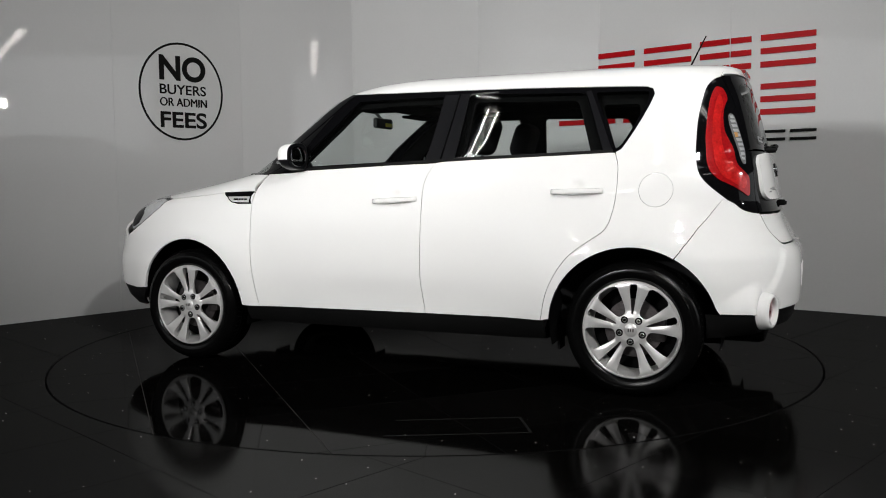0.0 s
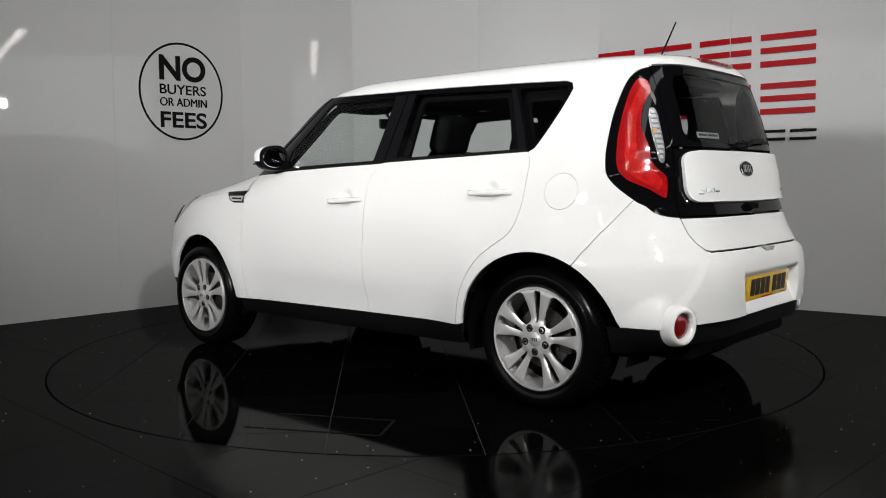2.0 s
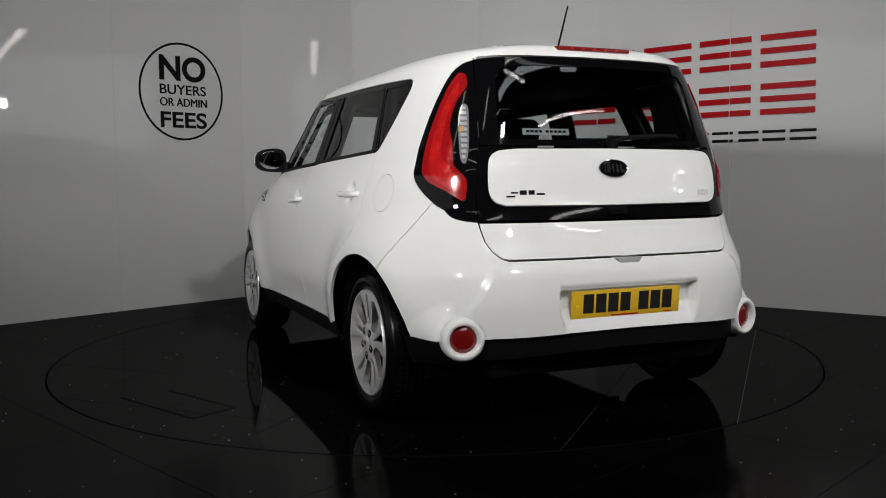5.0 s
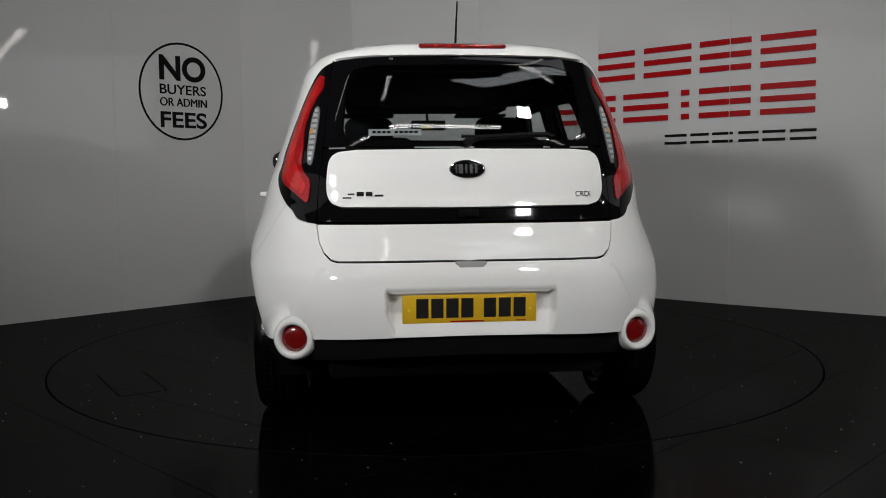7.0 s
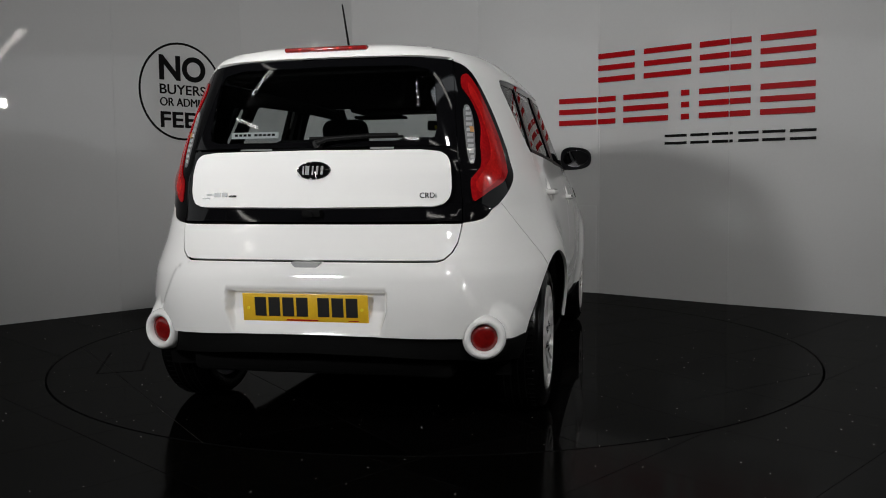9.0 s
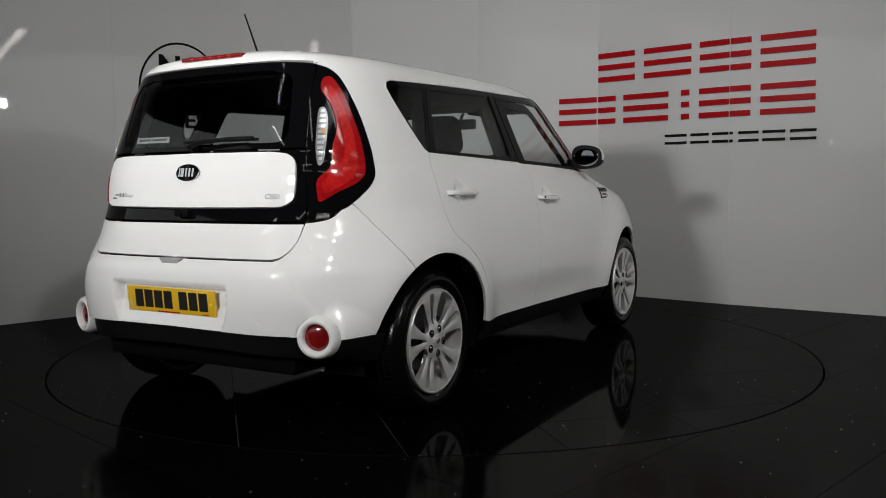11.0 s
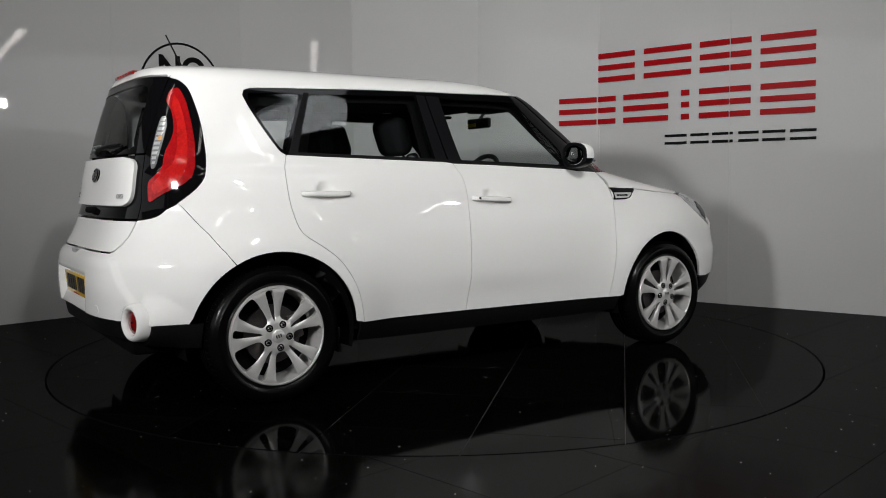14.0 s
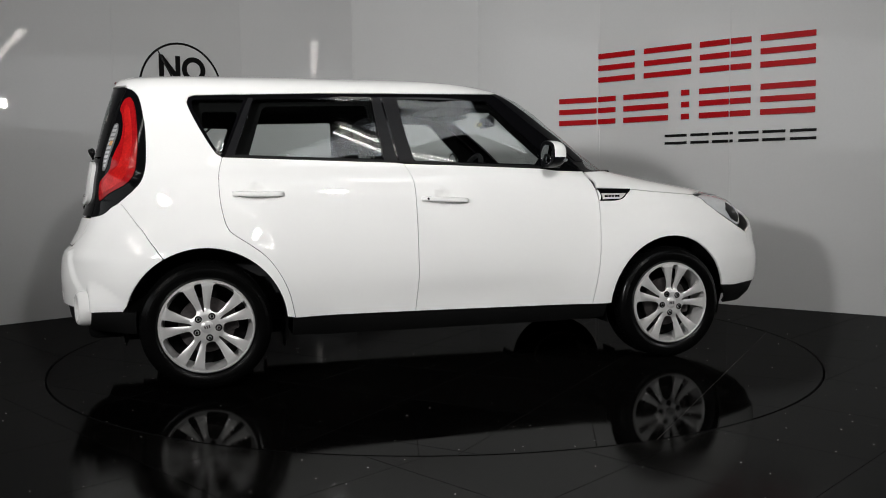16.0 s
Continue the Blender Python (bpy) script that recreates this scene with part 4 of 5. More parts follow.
    bars(bm, [(-0.047, -0.018, -0.040, 0.018), (-0.035, -0.018, -0.018, 0.018), (-0.008, -0.018, 0.0, 0.018), (0.010, -0.018, 0.020, 0.018), (0.030, -0.018, 0.040, 0.018)], m @ Matrix.Translation((0, -0.0015, 0)))
    bmesh.ops.recalc_face_normals(bm, faces=bm.faces)
    part("emblem_rim", bm, CHROME, pad)
    for y0, y1, z0, z1 in ((0.485, 0.452, 0.955, 0.961), (0.466, 0.440, 0.970, 0.976), (0.432, 0.405, 0.964, 0.982), (0.397, 0.372, 0.964, 0.982), (0.364, 0.330, 0.962, 0.970)):
        whole("script", gr((y0, z0), (y0, z1), (y1, z1), (y1, z0)), CHROME, offset=0.0215, lip=0.003, gap=0, grid=0.05, parent=pad)
    p, n = ON_BODY(gr((-0.462, 0.965))[0][0], 0.965)
    text_on("CRDi", 0.030, Matrix.Translation(p + n * 0.021) @ n.to_track_quat("Z", "Y").to_matrix().to_4x4(), CHROME, car, "trim_script")
    # rear camera, wiper, aerial
    bm = bmesh.new()
    box(bm, (-0.637, -0.04, 0.885), (-0.59, 0.04, 0.915), 0.006)
    rod(bm, (-0.622, 0, 0.90), (-0.644, 0, 0.897), 0.010)
    part("rear_camera", bm, GAP_BLACK, black)
    bm = bmesh.new()
    box(bm, (-0.66, -0.062, 0.688), (-0.7065, 0.062, 0.714), 0.004)
    for v in bm.verts:
        v.co.y *= 0.72 if v.co.z < 0.70 else 1.0
    part("tailgate_grip", bm, WALL_JOINT, hatch)
    bm = bmesh.new()
    rod(bm, (-0.536, -0.01, 1.178), (-0.586, -0.01, 1.178), 0.020, 0.016)
    pts = [Vector((-0.583, -0.01, 1.18)), Vector((-0.586, -0.06, 1.196)), Vector((-0.576, -0.22, 1.206)), Vector((-0.551, -0.34, 1.208))]
    for a, b in zip(pts, pts[1:]):
        rod(bm, a, b, 0.010, 0.009)
    rod(bm, (-0.578, 0.02, 1.20), (-0.542, -0.36, 1.203), 0.006)
    part("rear_wiper", bm, TRIM_BLACK, car)
    bm = bmesh.new()
    rod(bm, (-0.10, -0.007, 1.55), (-0.222, -0.007, 1.795), 0.006, 0.0035)
    rod(bm, (-0.09, -0.007, 1.585), (-0.115, -0.007, 1.615), 0.022, 0.012)
    part("aerial", bm, TRIM_BLACK, car, "short black roof aerial")
    # roof
    zs = [1.536, 1.546, 1.556, 1.564, 1.572, 1.580, 1.586, 1.591, 1.595, 1.598, 1.60]
    qs = np.linspace(0, 8.24, 150)
    verts, norms, faces = [], [], []
    for z in zs:
        for sgn, seq in ((1, qs), (-1, qs[::-1][1:-1])):
            for g in seq:
                p, n = ON_BODY(g, min(z, 1.596))
                p = Vector((p.x, p.y, z))
                x, y, _ = body(g - REAR, z)
                verts.append(Vector((x, sgn * y, z)))
                norms.append(Vector((n.x, sgn * n.y, n.z)))
    n = len(qs) * 2 - 2
    for j in range(len(zs) - 1):
        for i in range(n):
            k = (i + 1) % n
            f = (j * n + n + i, j * n + n + k, j * n + k, j * n + i)
            c = sum((verts[v] for v in f), Vector()) / 4
            if c.x < -0.38 and abs(c.y) < 0.40 and c.z < 1.585:
                continue
            faces.append(f)
    faces.append(tuple((len(zs) - 1) * n + i for i in range(n)))
    loops = [norms[v] for f in faces[:-1] for v in f] + [Vector((0, 0, 1))] * n
    link_part("roof", smooth_mesh("roof", verts, faces, BODY_WHITE, loops), car, "white roof")
    bm = bmesh.new()
    box(bm, (-0.24, -0.53, 1.490), (1.45, 0.53, 1.545), 0.02)
    box(bm, (-0.10, -0.61, 1.485), (1.35, 0.61, 1.515), 0.012)
    box(bm, (1.40, -0.50, 1.468), (1.70, 0.50, 1.510), 0.012)
    part("headliner", bm, HEADLINER, car)
    for y in (-0.36, 0.36):
        bm = bmesh.new()
        box(bm, (1.54, y - 0.16, 1.440), (1.70, y + 0.16, 1.458), 0.008)
        part("sun_visor", bm, HEADLINER, car)
    # nose
    seam = hs((2.11, 0.985), (2.22, 0.979), (2.335, 0.974), (2.52, 0.957), (2.785, 0.937), (2.86, 0.951), (2.95, 0.950), (3.05, 0.927)) + [(0.75, 0.90), (0.0, 0.905)]
    back = hs((2.065, 1.074), (2.13, 1.076)) + [(0.9, 1.088), (0.0, 1.095)]
    o = seam + [(-u, v) for u, v in reversed(seam)][1:] + [(-u, v) for u, v in back] + list(reversed(back))[1:]
    whole("bonnet", o, BODY_WHITE, lift=ON_FRONT, grid=0.05, gap=0.0015, label="white bonnet")
    top = hs((3.19, 0.705), (3.21, 0.72)) + [(0.75, 0.89), (0.0, 0.895)]
    bot = hs((3.20, 0.40), (3.23, 0.50), (3.23, 0.60))
    o = list(reversed(bot)) + [(0.5, 0.40), (0.0, 0.40)]
    o = top + [(-u, v) for u, v in reversed(top)][1:] + [(-u, v) for u, v in o] + list(reversed(o))[1:]
    whole("front_bumper", o, BODY_WHITE, lift=ON_FRONT, grid=0.06, gap=0.0015, label="white front bumper")
    o = hs((2.95, 0.392), (3.1, 0.392)) + [(0.5, 0.40), (0.0, 0.40)]
    b = hs((3.0, 0.285), (3.15, 0.275)) + [(0.5, 0.26), (0.0, 0.24)]
    whole("front_valance", o + [(-u, v) for u, v in reversed(o)][1:] + [(-u, v) for u, v in b] + list(reversed(b))[1:], TRIM_BLACK, lift=ON_FRONT, grid=0.06, gap=0, offset=-0.006)
    o = hs(*PILLAR) + [(0.9, 1.092), (0.0, 1.10)]
    ws = [(u, v) for u, v in o]
    top = [(0.9, 1.542), (0.0, 1.546)]
    o = ws + [(-u, v) for u, v in reversed(ws)][1:] + [(-u, v) for u, v in top] + list(reversed(top))[1:]
    whole("windscreen", o, SIDE_GLASS, lift=ON_FRONT, grid=0.08, gap=0.002, lip=0, offset=-0.004, label="windscreen glass")
    bm = bmesh.new()
    box(bm, (2.10, -0.6, 1.06), (2.32, 0.6, 1.085), 0.01)
    part("scuttle", bm, TRIM_BLACK, car)
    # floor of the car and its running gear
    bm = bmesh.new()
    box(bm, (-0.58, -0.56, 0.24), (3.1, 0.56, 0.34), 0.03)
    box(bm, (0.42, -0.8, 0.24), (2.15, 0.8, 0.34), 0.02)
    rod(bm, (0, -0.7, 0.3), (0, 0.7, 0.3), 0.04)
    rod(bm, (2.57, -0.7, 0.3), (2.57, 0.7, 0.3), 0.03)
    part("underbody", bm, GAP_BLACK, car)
    # cabin
    bm = bmesh.new()
    box(bm, (1.62, -0.72, 0.5), (2.15, 0.72, 1.075), 0.06)
    box(bm, (1.60, -0.56, 0.95), (1.9, -0.2, 1.125), 0.05)
    part("dashboard", bm, CABIN_BLACK, car)
    wheel_m = Matrix.Translation((1.50, -0.37, 1.02)) @ Matrix.Rotation(radians(-64), 4, "Y")
    bm = bmesh.new()
    rows = []
    for k in range(32):
        a = 2 * math.pi * k / 32
        rows.append([bm.verts.new(wheel_m @ Vector(((0.175 + 0.015 * math.cos(b)) * math.cos(a), (0.175 + 0.015 * math.cos(b)) * math.sin(a), 0.015 * math.sin(b)))) for b in (0, 1.05, 2.1, 3.14, 4.19, 5.24)])
    for k in range(32):
        a, b = rows[k], rows[(k + 1) % 32]
        for i in range(6):
            bm.faces.new((a[i], a[(i + 1) % 6], b[(i + 1) % 6], b[i]))
    box(bm, (-0.06, -0.17, -0.03), (0.06, 0.17, 0.02), 0.01, wheel_m)
    part("steering_wheel", bm, CABIN_BLACK, car)
    bm = bmesh.new()
    box(bm, (1.735, -0.15, 1.365), (1.765, 0.08, 1.43), 0.012)
    rod(bm, (1.755, -0.03, 1.42), (1.80, -0.03, 1.47), 0.01)
    rear_view = part("rear_view_mirror", bm, CABIN_BLACK, car)
    bm = bmesh.new()
    box(bm, (1.70, -0.06, 1.372), (1.705, 0.02, 1.395))
    part("windscreen_tag", bm, TAG_YELLOW, rear_view)
    make_seat("front_seat", car, 1.15, 0.365)
    make_seat("front_seat", car, 1.15, -0.365)
    make_seat("rear_seat", car, 0.22, 0.0, True)
    bm = bmesh.new()
    box(bm, (-0.43, -0.54, 1.05), (-0.17, 0.54, 1.075), 0.01)
    part("parcel_shelf", bm, CABIN_BLACK, car)
    bm = bmesh.new()
    for s in (1, -1):
        rod(bm, (0.97, s * 0.66, 1.46), (1.03, s * 0.76, 1.06), 0.016)
    part("seat_belt", bm, CABIN_BLACK, car)
    # window sticker on the rear screen
    bm = bmesh.new()
    p, n = ON_BODY(gr((0.28, 1.222))[0][0], 1.222)
    m = Matrix.Translation(p - n * 0.012) @ (-n).to_track_quat("Y", "Z").to_matrix().to_4x4()
    bars(bm, [(-0.105, -0.013, 0.105, 0.013)], m)
    sticker = part("window_sticker", bm, STICKER, car)
    bm = bmesh.new()
    bars(bm, [(-0.09 + 0.0195 * k + (0.01 if k > 3 else 0), -0.004, -0.076 + 0.0195 * k + (0.01 if k > 3 else 0), 0.006) for k in range(9)], m @ Matrix.Translation((0, -0.001, 0)))
    part("sticker_bar", bm, SIGN_BLACK, sticker)
    # wheels
    first = make_wheel(car)
    spots = [(0.0, 1), (2.57, 1), (0.0, -1), (2.57, -1)]
    for k, (x, s) in enumerate(spots):
        m = Matrix.Translation(OFF + Vector((x, s * 0.868, HUB_Z))) @ pose(0, 0, 0, 0, (0, 9, 14, -4)[k], 0 if s > 0 else 180)
        if k == 0:
            first.matrix_basis = m
        else:
            copy_thing(first, m)
    return car


def text_on(words, size, m, material, parent, name, bold=0.0, depth=0.0012):
    cu = bpy.data.curves.new(name, "FONT")
    cu.body, cu.size, cu.extrude, cu.offset = words, size, depth, bold
    cu.align_x, cu.align_y = "CENTER", "CENTER"
    tmp = new("letters", cu)
    me = bpy.data.meshes.new_from_object(tmp.evaluated_get(bpy.context.evaluated_depsgraph_get()))
    bpy.data.objects.remove(tmp)
    me.materials.clear()
    me.materials.append(material)
    me.transform(m)
    return link_part(name, me, parent)


# ---- the room ----
def facet(a, b):
    """A frame on a wall that runs from a to b in the plan: x along it, y towards the room, z up."""
    a, b = Vector((*a, 0)), Vector((*b, 0))
    x = (b - a).normalized()
    y = Vector((0, 0, 1)).cross(x)
    if y.dot(-(a + b) / 2) < 0:
        y = -y
    m = Matrix((x, y, (0, 0, 1))).transposed().to_4x4()
    m.translation = a
    return m, (b - a).length


WALL = [(-5.0, -0.83), (-4.14, 0.03), (-3.40, 0.77), (-2.56, 1.62), (-1.72, 2.47), (-0.78, 3.08), (0.44, 3.08), (1.49, 2.46), (2.40, 1.65), (3.34, 0.94), (4.28, 0.23), (5.2, -0.47)]
WALL_TOP = 3.9


def make_walls():
    wall = tagged(new("wall_display"), "glossy white panelled display wall", kind="structure")
    for k, (a, b) in enumerate(zip(WALL, WALL[1:])):
        m, w = facet(a, b)
        bm = bmesh.new()
        box(bm, (0.0025, -0.018, 0.0), (w - 0.0025, 0.0, WALL_TOP), 0.0015, m)
        part("panel", bm, WALL_WHITE, wall, smooth=0)
        bm = bmesh.new()
        box(bm, (-0.01, -0.10, 0.0), (w + 0.01, -0.0215, WALL_TOP - 0.01), 0, m)
        part("backing", bm, WALL_JOINT, wall, smooth=0)
        if k in (3, 4, 5, 6, 7, 8, 9):
            bm = bmesh.new()
            box(bm, (-0.006, -0.004, 0.0), (0.006, 0.0025, WALL_TOP), 0.001, m)
            part("joint_strip", bm, WALL_WHITE, wall, smooth=0)
    return wall


def make_signs():
    # round notice
    m, w = facet(WALL[3], WALL[4])
    flip = m @ Matrix.Translation((0, 0.003, 0)) @ Matrix(((1, 0, 0, 0), (0, 0, 1, 0), (0, 1, 0, 0), (0, 0, 0, 1)))
    bm = bmesh.new()
    n = 72
    rings = []
    for k in range(n):
        a = 2 * math.pi * k / n
        rings.append([bm.verts.new(m @ Vector((0.600 + r * 0.392 * math.cos(a), y, 1.812 + r * 0.411 * math.sin(a)))) for r, y in ((0.955, 0.0), (0.955, 0.003), (1.0, 0.003), (1.0, 0.0))])
    for k in range(n):
        p, q = rings[k], rings[(k + 1) % n]
        for i in range(3):
            bm.faces.new((p[i], p[i + 1], q[i + 1], q[i]))
    bmesh.ops.recalc_face_normals(bm, faces=bm.faces)
    notice = part("wall_notice", bm, SIGN_BLACK, new("notice_root"), smooth=0)
    root = notice.parent
    notice.parent = None
    bpy.data.objects.remove(root)
    tagged(notice, "round black lettered notice stuck on the white wall", "sign")
    for words, z, width, height, bold in (("NO", 2.005, 0.432, 0.213, 0.034), ("BUYERS", 1.827, 0.432, 0.084, 0.018), ("OR ADMIN", 1.721, 0.434, 0.070, 0.0), ("OR ADMIN", 1.7225, 0.437, 0.068, -0.0), ("FEES", 1.573, 0.432, 0.136, 0.024)):
        cu_size = 1.0
        ob = text_on(words, cu_size, Matrix.Identity(4), SIGN_BLACK, notice, "lettering", bold=bold, depth=0.001)
        xs, ys = [v.co.x for v in ob.data.vertices], [v.co.y for v in ob.data.vertices]
        sx, sy = width / (max(xs) - min(xs)), height / (max(ys) - min(ys))
        cx, cy = (max(xs) + min(xs)) / 2, (max(ys) + min(ys)) / 2
        for v in ob.data.vertices:
            u, h = (v.co.x - cx) * sx, (v.co.y - cy) * sy
            v.co = m @ Vector((0.610 + u + (z == 1.7225) * 0.005, 0.002 + (z == 1.7225) * 0.0008 + v.co.z, z + h))
        ob.data.update()
    # dealer's sign as plain stripes: three rows of slabs
    root = tagged(new("wall_sign"), "raised red and black slab sign on the white wall", "sign")

    def slab(k, x0, x1, z0, z1, material, proud=0.016):
        mm, ww = facet(WALL[k], WALL[k + 1])
        bm = bmesh.new()
        box(bm, (x0, 0.004, z0), (x1, proud, z1), 0.0015, mm)
        part("slab", bm, material, root, smooth=0)
    for k, x0, x1 in ((7, 0.0, 0.359), (7, 0.452, 0.884), (8, -0.24, 0.167), (8, 0.240, 0.653)):
        for z0 in (1.905, 2.009, 2.113):
            slab(k, x0 if k == 7 else max(x0, 0.004), x1, z0, z0 + 0.046, SIGN_RED)
            if x0 < 0 and k == 8:
                slab(7, 0.961, 1.212, z0, z0 + 0.046, SIGN_RED)
    for k, x0, x1 in ((6, 0.84, 1.20), (7, 0.0, 0.173), (7, 0.255, 0.68), (7, 0.80, 0.87), (7, 0.96, 1.212), (8, 0.004, 0.167), (8, 0.245, 0.657)):
        for z0 in (1.534, 1.634, 1.733):
            slab(k, x0, x1, z0, z0 + 0.046, SIGN_RED)
    for k, x0, x1 in ((7, 0.652, 0.85), (7, 0.885, 1.045), (7, 1.075, 1.212), (8, 0.004, 0.03), (8, 0.075, 0.235), (8, 0.265, 0.44), (8, 0.475, 0.67)):
        for z0 in (1.328, 1.391):
            slab(k, x0, x1, z0, z0 + 0.022, SIGN_BLACK, 0.012)
    # small hatch cover low on the wall
    m, w = facet(WALL[6], WALL[7])
    bm = bmesh.new()
    box(bm, (0.90, 0.0, 0.20), (1.20, 0.006, 0.80), 0.002, m)
    part("access_panel", bm, WALL_WHITE, bpy.data.objects["wall_display"], smooth=0)


R_TURN = 2.246
TS = 0.86 / math.sqrt(2)


def tile_mesh(cx, cy, u, v, keep, radius):
    """A square tile with its centre at (cx, cy), cut by the turntable's circle."""
    from mathutils.geometry import delaunay_2d_cdt
    h = TS / 2 - 0.0017
    sq = [(cx + (a * u[0] + b * v[0]) * h, cy + (a * u[1] + b * v[1]) * h) for a, b in ((-1, -1), (1, -1), (1, 1), (-1, 1))]
    if area2(sq) < 0:
        sq.reverse()
    ds = [math.hypot(*p) for p in sq]
    near = min(ds + [0 if inside((0, 0), sq) else 9, edge_gap((0, 0), sq)])
    if keep == "in":
        if near >= radius:
            return None
        cut = max(ds) > radius
    else:
        if max(ds) <= radius:
            return None
        cut = near < radius
    if not cut:
        V2, F2 = [Vector(p) for p in sq], [(0, 1, 2, 3)]
    else:
        n = 200
        pts = [Vector(p) for p in sq] + [Vector((radius * math.cos(2 * math.pi * k / n), radius * math.sin(2 * math.pi * k / n))) for k in range(n)]
        edges = [(i, (i + 1) % 4) for i in range(4)] + [(4 + k, 4 + (k + 1) % n) for k in range(n)]
        V2, _, F2, *_ = delaunay_2d_cdt(pts, edges, [], 0, 1e-6)
        good = []
        for f in F2:
            c = sum((V2[i] for i in f), Vector((0, 0))) / 3
            if inside(tuple(c), sq) and (c.length < radius) == (keep == "in"):
                good.append(tuple(f))
        F2 = good
        if not F2:
            return None
    used = sorted({i for f in F2 for i in f})
    idx = {o: k for k, o in enumerate(used)}
    verts = [(V2[i].x, V2[i].y, 0.0) for i in used]
    faces = [tuple(idx[i] for i in f) for f in F2]
    count = {}
    for f in faces:
        for a, b in zip(f, f[1:] + f[:1]):
            count[(a, b)] = 1
    for (a, b) in [e for e in count if (e[1], e[0]) not in count]:
        k = len(verts)
        verts += [(*verts[a][:2], -0.004), (*verts[b][:2], -0.004)]
        faces.append((b, a, k, k + 1))
    me = bpy.data.meshes.new("tile")
    me.from_pydata(verts, [], faces)
    me.materials.append(TILE if keep == "in" else TILE_WORN)
    me.materials.append(GAP_BLACK)
    for poly in me.polygons:
        poly.material_index = 1 if abs(poly.normal.z) < 0.5 else 0
    return me


def make_floor():
    bm = bmesh.new()
    n = 120
    ring = [[bm.verts.new((r * math.cos(2 * math.pi * k / n), r * math.sin(2 * math.pi * k / n), -0.004)) for k in range(n)] for r in (R_TURN + 0.006, 16.0)]
    for k in range(n):
        bm.faces.new((ring[0][k], ring[0][(k + 1) % n], ring[1][(k + 1) % n], ring[1][k]))
    bmesh.ops.recalc_face_normals(bm, faces=bm.faces)
    me = bpy.data.meshes.new("floor")
    bm.to_mesh(me)
    me.materials.append(GROUT)
    floor = tagged(new("floor", me), "polished black granite floor", kind="structure")
    if floor.data.polygons[0].normal.z < 0:
        floor.data.flip_normals()
    u, v = (math.sqrt(0.5), math.sqrt(0.5)), (-math.sqrt(0.5), math.sqrt(0.5))
    # stationary joints: x - y = 0.49 and x + y = 0.07, every 0.86
    for i in range(-9, 10):
        for j in range(-9, 10):
            s, d = 0.07 + 0.86 * (i + 0.5), 0.49 + 0.86 * (j + 0.5)
            x, y = (s + d) / 2, (s - d) / 2
            if not (-5.2 < x < 5.2 and -4.6 < y < 3.6):
                continue
            me = tile_mesh(x, y, u, v, "out", R_TURN + 0.007)
            if me:
                ob = new("tile", me)
                ob.parent = floor
    bm = bmesh.new()
    lathe(bm, [(R_TURN + 0.007, -0.0025), (R_TURN + 0.007, -0.06), (R_TURN - 0.02, -0.06)], 120, "z")
    part("turntable_gap", bm, GAP_BLACK, floor, smooth=0)
    return floor


def make_turntable():
    bm = bmesh.new()
    lathe(bm, [(0.0, -0.05), (R_TURN - 0.006, -0.05), (R_TURN - 0.006, -0.0025), (0.0, -0.0025)], 120, "z")
    me = bpy.data.meshes.new("turntable")
    bm.to_mesh(me)
    me.materials.append(GROUT)
    me.materials.append(GAP_BLACK)
    # side faces near black: the gap's shade is put into their colour
    for f in me.polygons:
        f.material_index = 1 if abs(f.normal.z) < 0.5 else 0
    table = tagged(new("turntable", me), "round revolving platform tiled in polished black granite", "turntable")
    u, v = (math.sqrt(0.5), math.sqrt(0.5)), (-math.sqrt(0.5), math.sqrt(0.5))
    for i in range(-4, 5):
        for j in range(-4, 5):
            s, d = -0.06 + 0.86 * (i + 0.5), -0.07 + 0.86 * (j + 0.5)
            me = tile_mesh((s + d) / 2, (s - d) / 2, u, v, "in", R_TURN - 0.006)
            if me:
                ob = new("tile", me)
                ob.parent = table
    # seam of the inspection hatch
    turn = Matrix.Rotation(radians(-86.2), 4, "Z")
    A, B, C, D = (turn @ Vector(p) for p in ((-1.94, -0.47, 0), (-1.71, -1.025, 0), (-1.50, -0.925, 0), (-1.71, -0.43, 0)))
    for a, b in ((A, B), (B, C), (C, D)):
        d = (b - a).normalized()
        n = Vector((-d.y, d.x, 0)) * 0.006
        me = bpy.data.meshes.new("hatch_seam")
        lift = Vector((0, 0, 0.0012))
        me.from_pydata([a - n, b - n, b + n, a + n, a - n + lift, b - n + lift, b + n + lift, a + n + lift], [], [(4, 5, 6, 7), (0, 1, 5, 4), (1, 2, 6, 5), (2, 3, 7, 6), (3, 0, 4, 7)])
        me.materials.append(GAP_BLACK)
        new("hatch_seam", me).parent = table
    return table


def make_fitting(x, y, z, length, turn):
    bm = bmesh.new()
    box(bm, (-length / 2 - 0.03, -0.10, 0.05), (length / 2 + 0.03, 0.10, 0.10), 0.01)
    lamp = part("ceiling_light", bm, FIXTURE, new("tmp"), at=Vector((0, 0, 0)))
    root = lamp.parent
    lamp.parent = None
    bpy.data.objects.remove(root)
    lamp.matrix_world = pose(x, y, z, 0, 0, turn)
    for dy in (-0.06, 0.06):
        bm = bmesh.new()
        rod(bm, (-length / 2, dy, 0.02), (length / 2, dy, 0.02), 0.014, seg=14)
        part("tube", bm, TUBE, lamp)
    return tagged(lamp, "twin-tube fluorescent ceiling light, switched on", "ceiling light", "ceiling lights")


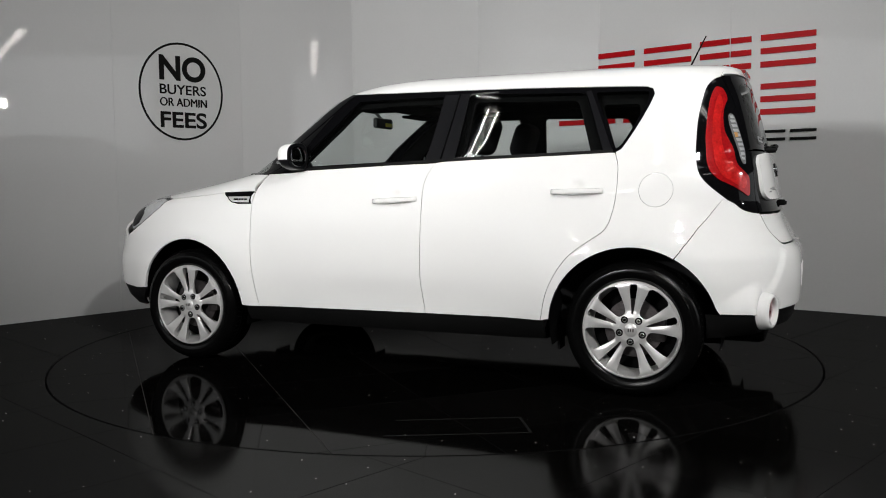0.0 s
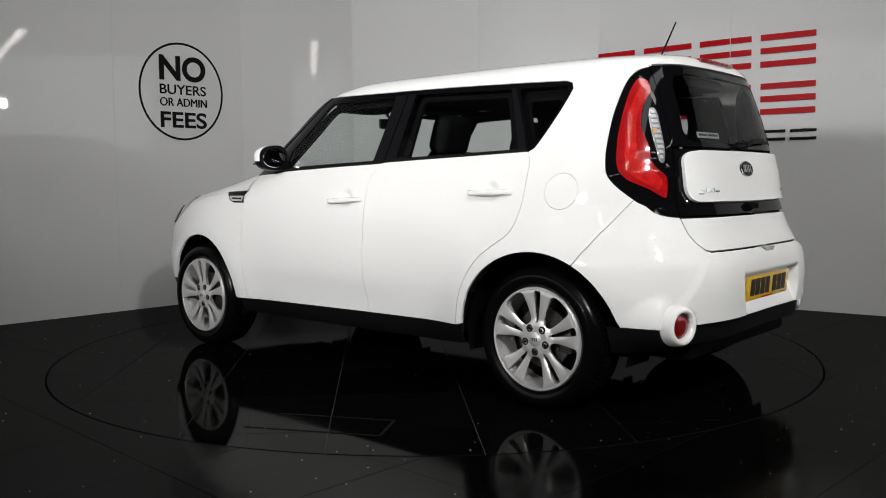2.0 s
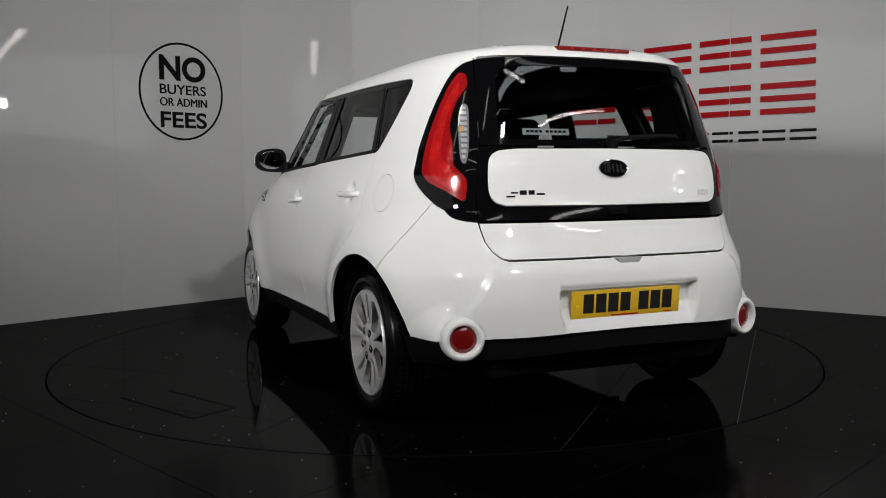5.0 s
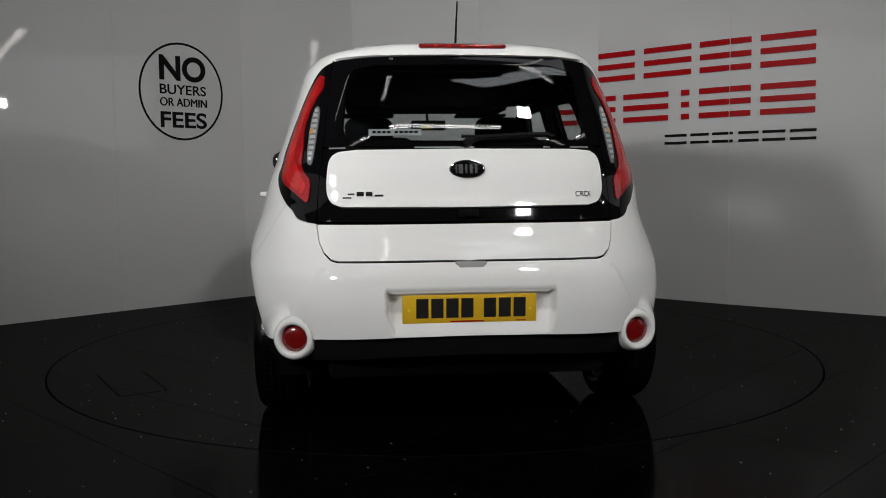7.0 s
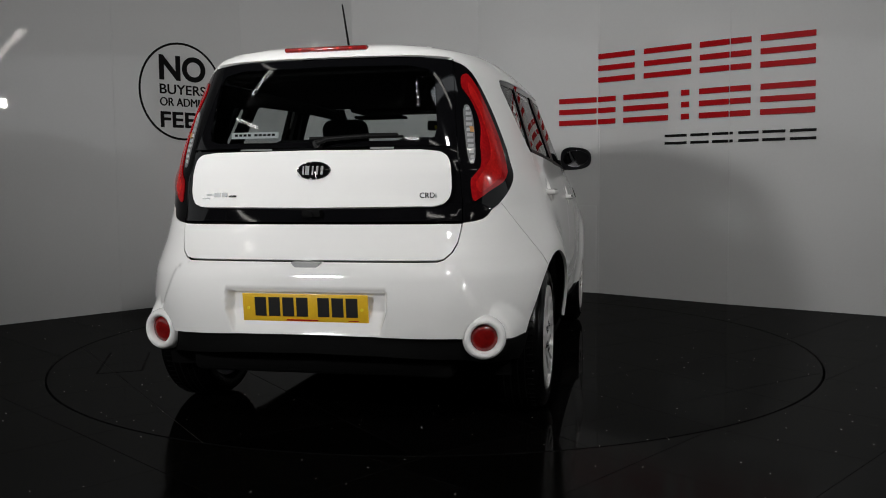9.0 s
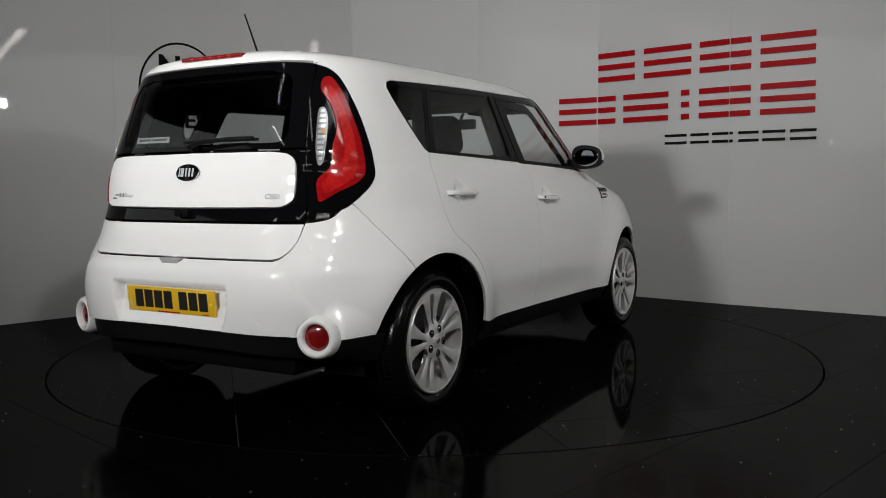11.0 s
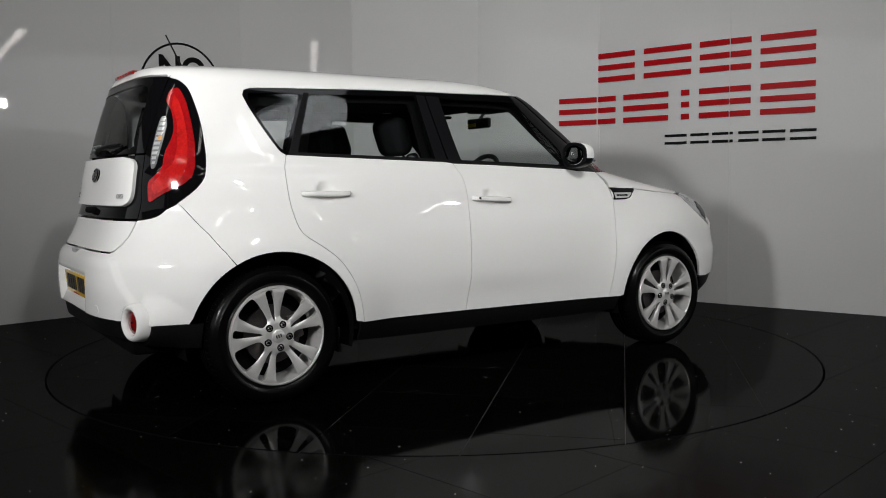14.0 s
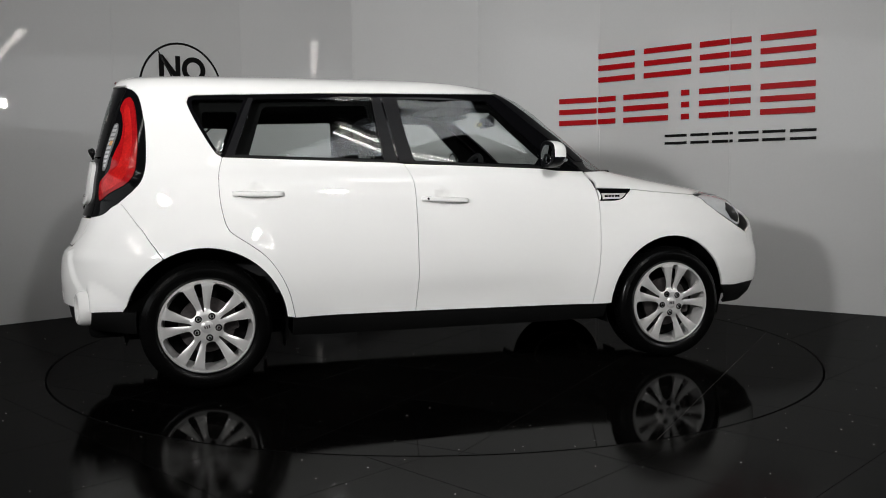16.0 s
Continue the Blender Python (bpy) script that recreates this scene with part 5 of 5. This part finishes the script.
def make_room():
    bm = bmesh.new()
    for lo, hi in (((-9, -14.1, 0), (24, -14, 6)), ((-9.1, -14, 0), (-9, 4.5, 6)), ((24, -14, 0), (24.1, 4.5, 6)), ((-9, 4.5, 0), (24, 4.6, 6))):
        box(bm, lo, hi)
    ob = part("walls", bm, ROOM_DARK, new("tmp"), smooth=0, at=Vector((0, 0, 0)))
    root, ob.parent = ob.parent, None
    bpy.data.objects.remove(root)
    ob.name = "wall_room"
    tagged(ob, "plain dark walls of the hall", kind="structure")
    bm = bmesh.new()
    box(bm, (-9, -14, 6), (24, 4.5, 6.1))
    ob = part("ceiling", bm, ROOF_SHEET, new("tmp"), smooth=0, at=Vector((0, 0, 0)))
    root, ob.parent = ob.parent, None
    bpy.data.objects.remove(root)
    tagged(ob, "grey roof sheeting with a rooflight", kind="structure")
    bm = bmesh.new()
    box(bm, (-2.5, -0.35, 0.02), (2.5, 0.35, 0.08), 0, ROOFLIGHT)
    ob = part("rooflight", bm, SKY_SHEET, new("tmp"), smooth=0, at=Vector((0, 0, 0)))
    root, ob.parent = ob.parent, None
    bpy.data.objects.remove(root)
    tagged(ob, "translucent rooflight sheet lit by daylight", kind="structure")
    # glow sheets added high on the hall's side walls, which the glossy panels mirror
    for k, (lo, hi) in enumerate((((-8.98, -12, 1.75), (-8.95, 0.5, 4.4)), ((23.95, -13.8, 2.35), (23.98, 4.2, 5.95)))):
        bm = bmesh.new()
        box(bm, lo, hi)
        ob = part("window_%d" % (k + 1), bm, (GLOW_SHEET, GLOW_SHEET_BRIGHT)[k], new("tmp"), smooth=0, at=Vector((0, 0, 0)))
        root, ob.parent = ob.parent, None
        bpy.data.objects.remove(root)
        tagged(ob, "added glowing sheet high on the unseen hall wall", kind="structure")


make_room()
make_walls()
make_signs()
for spot in FITTINGS:
    make_fitting(*spot)
hatchback = make_car()
floor = make_floor()
turntable = make_turntable()

TURNS = [156.33, 152.06, 147.67, 143.08, 138.57, 134.27, 130.23, 126.06, 121.74, 117.33, 112.90, 108.49, 104.01, 99.49, 94.96, 90.58, 86.23,
         81.77, 77.23, 72.75, 68.29, 63.80, 59.25, 54.70, 50.35, 45.91, 41.45, 37.08, 32.72, 28.43, 24.21, 19.94, 15.51]


def motions():
    rows = [(0.5 * k, pose(0, 0, 0, 0, 0, a)) for k, a in enumerate(TURNS)]
    walk(hatchback, rows)
    walk(turntable, rows)


motions()
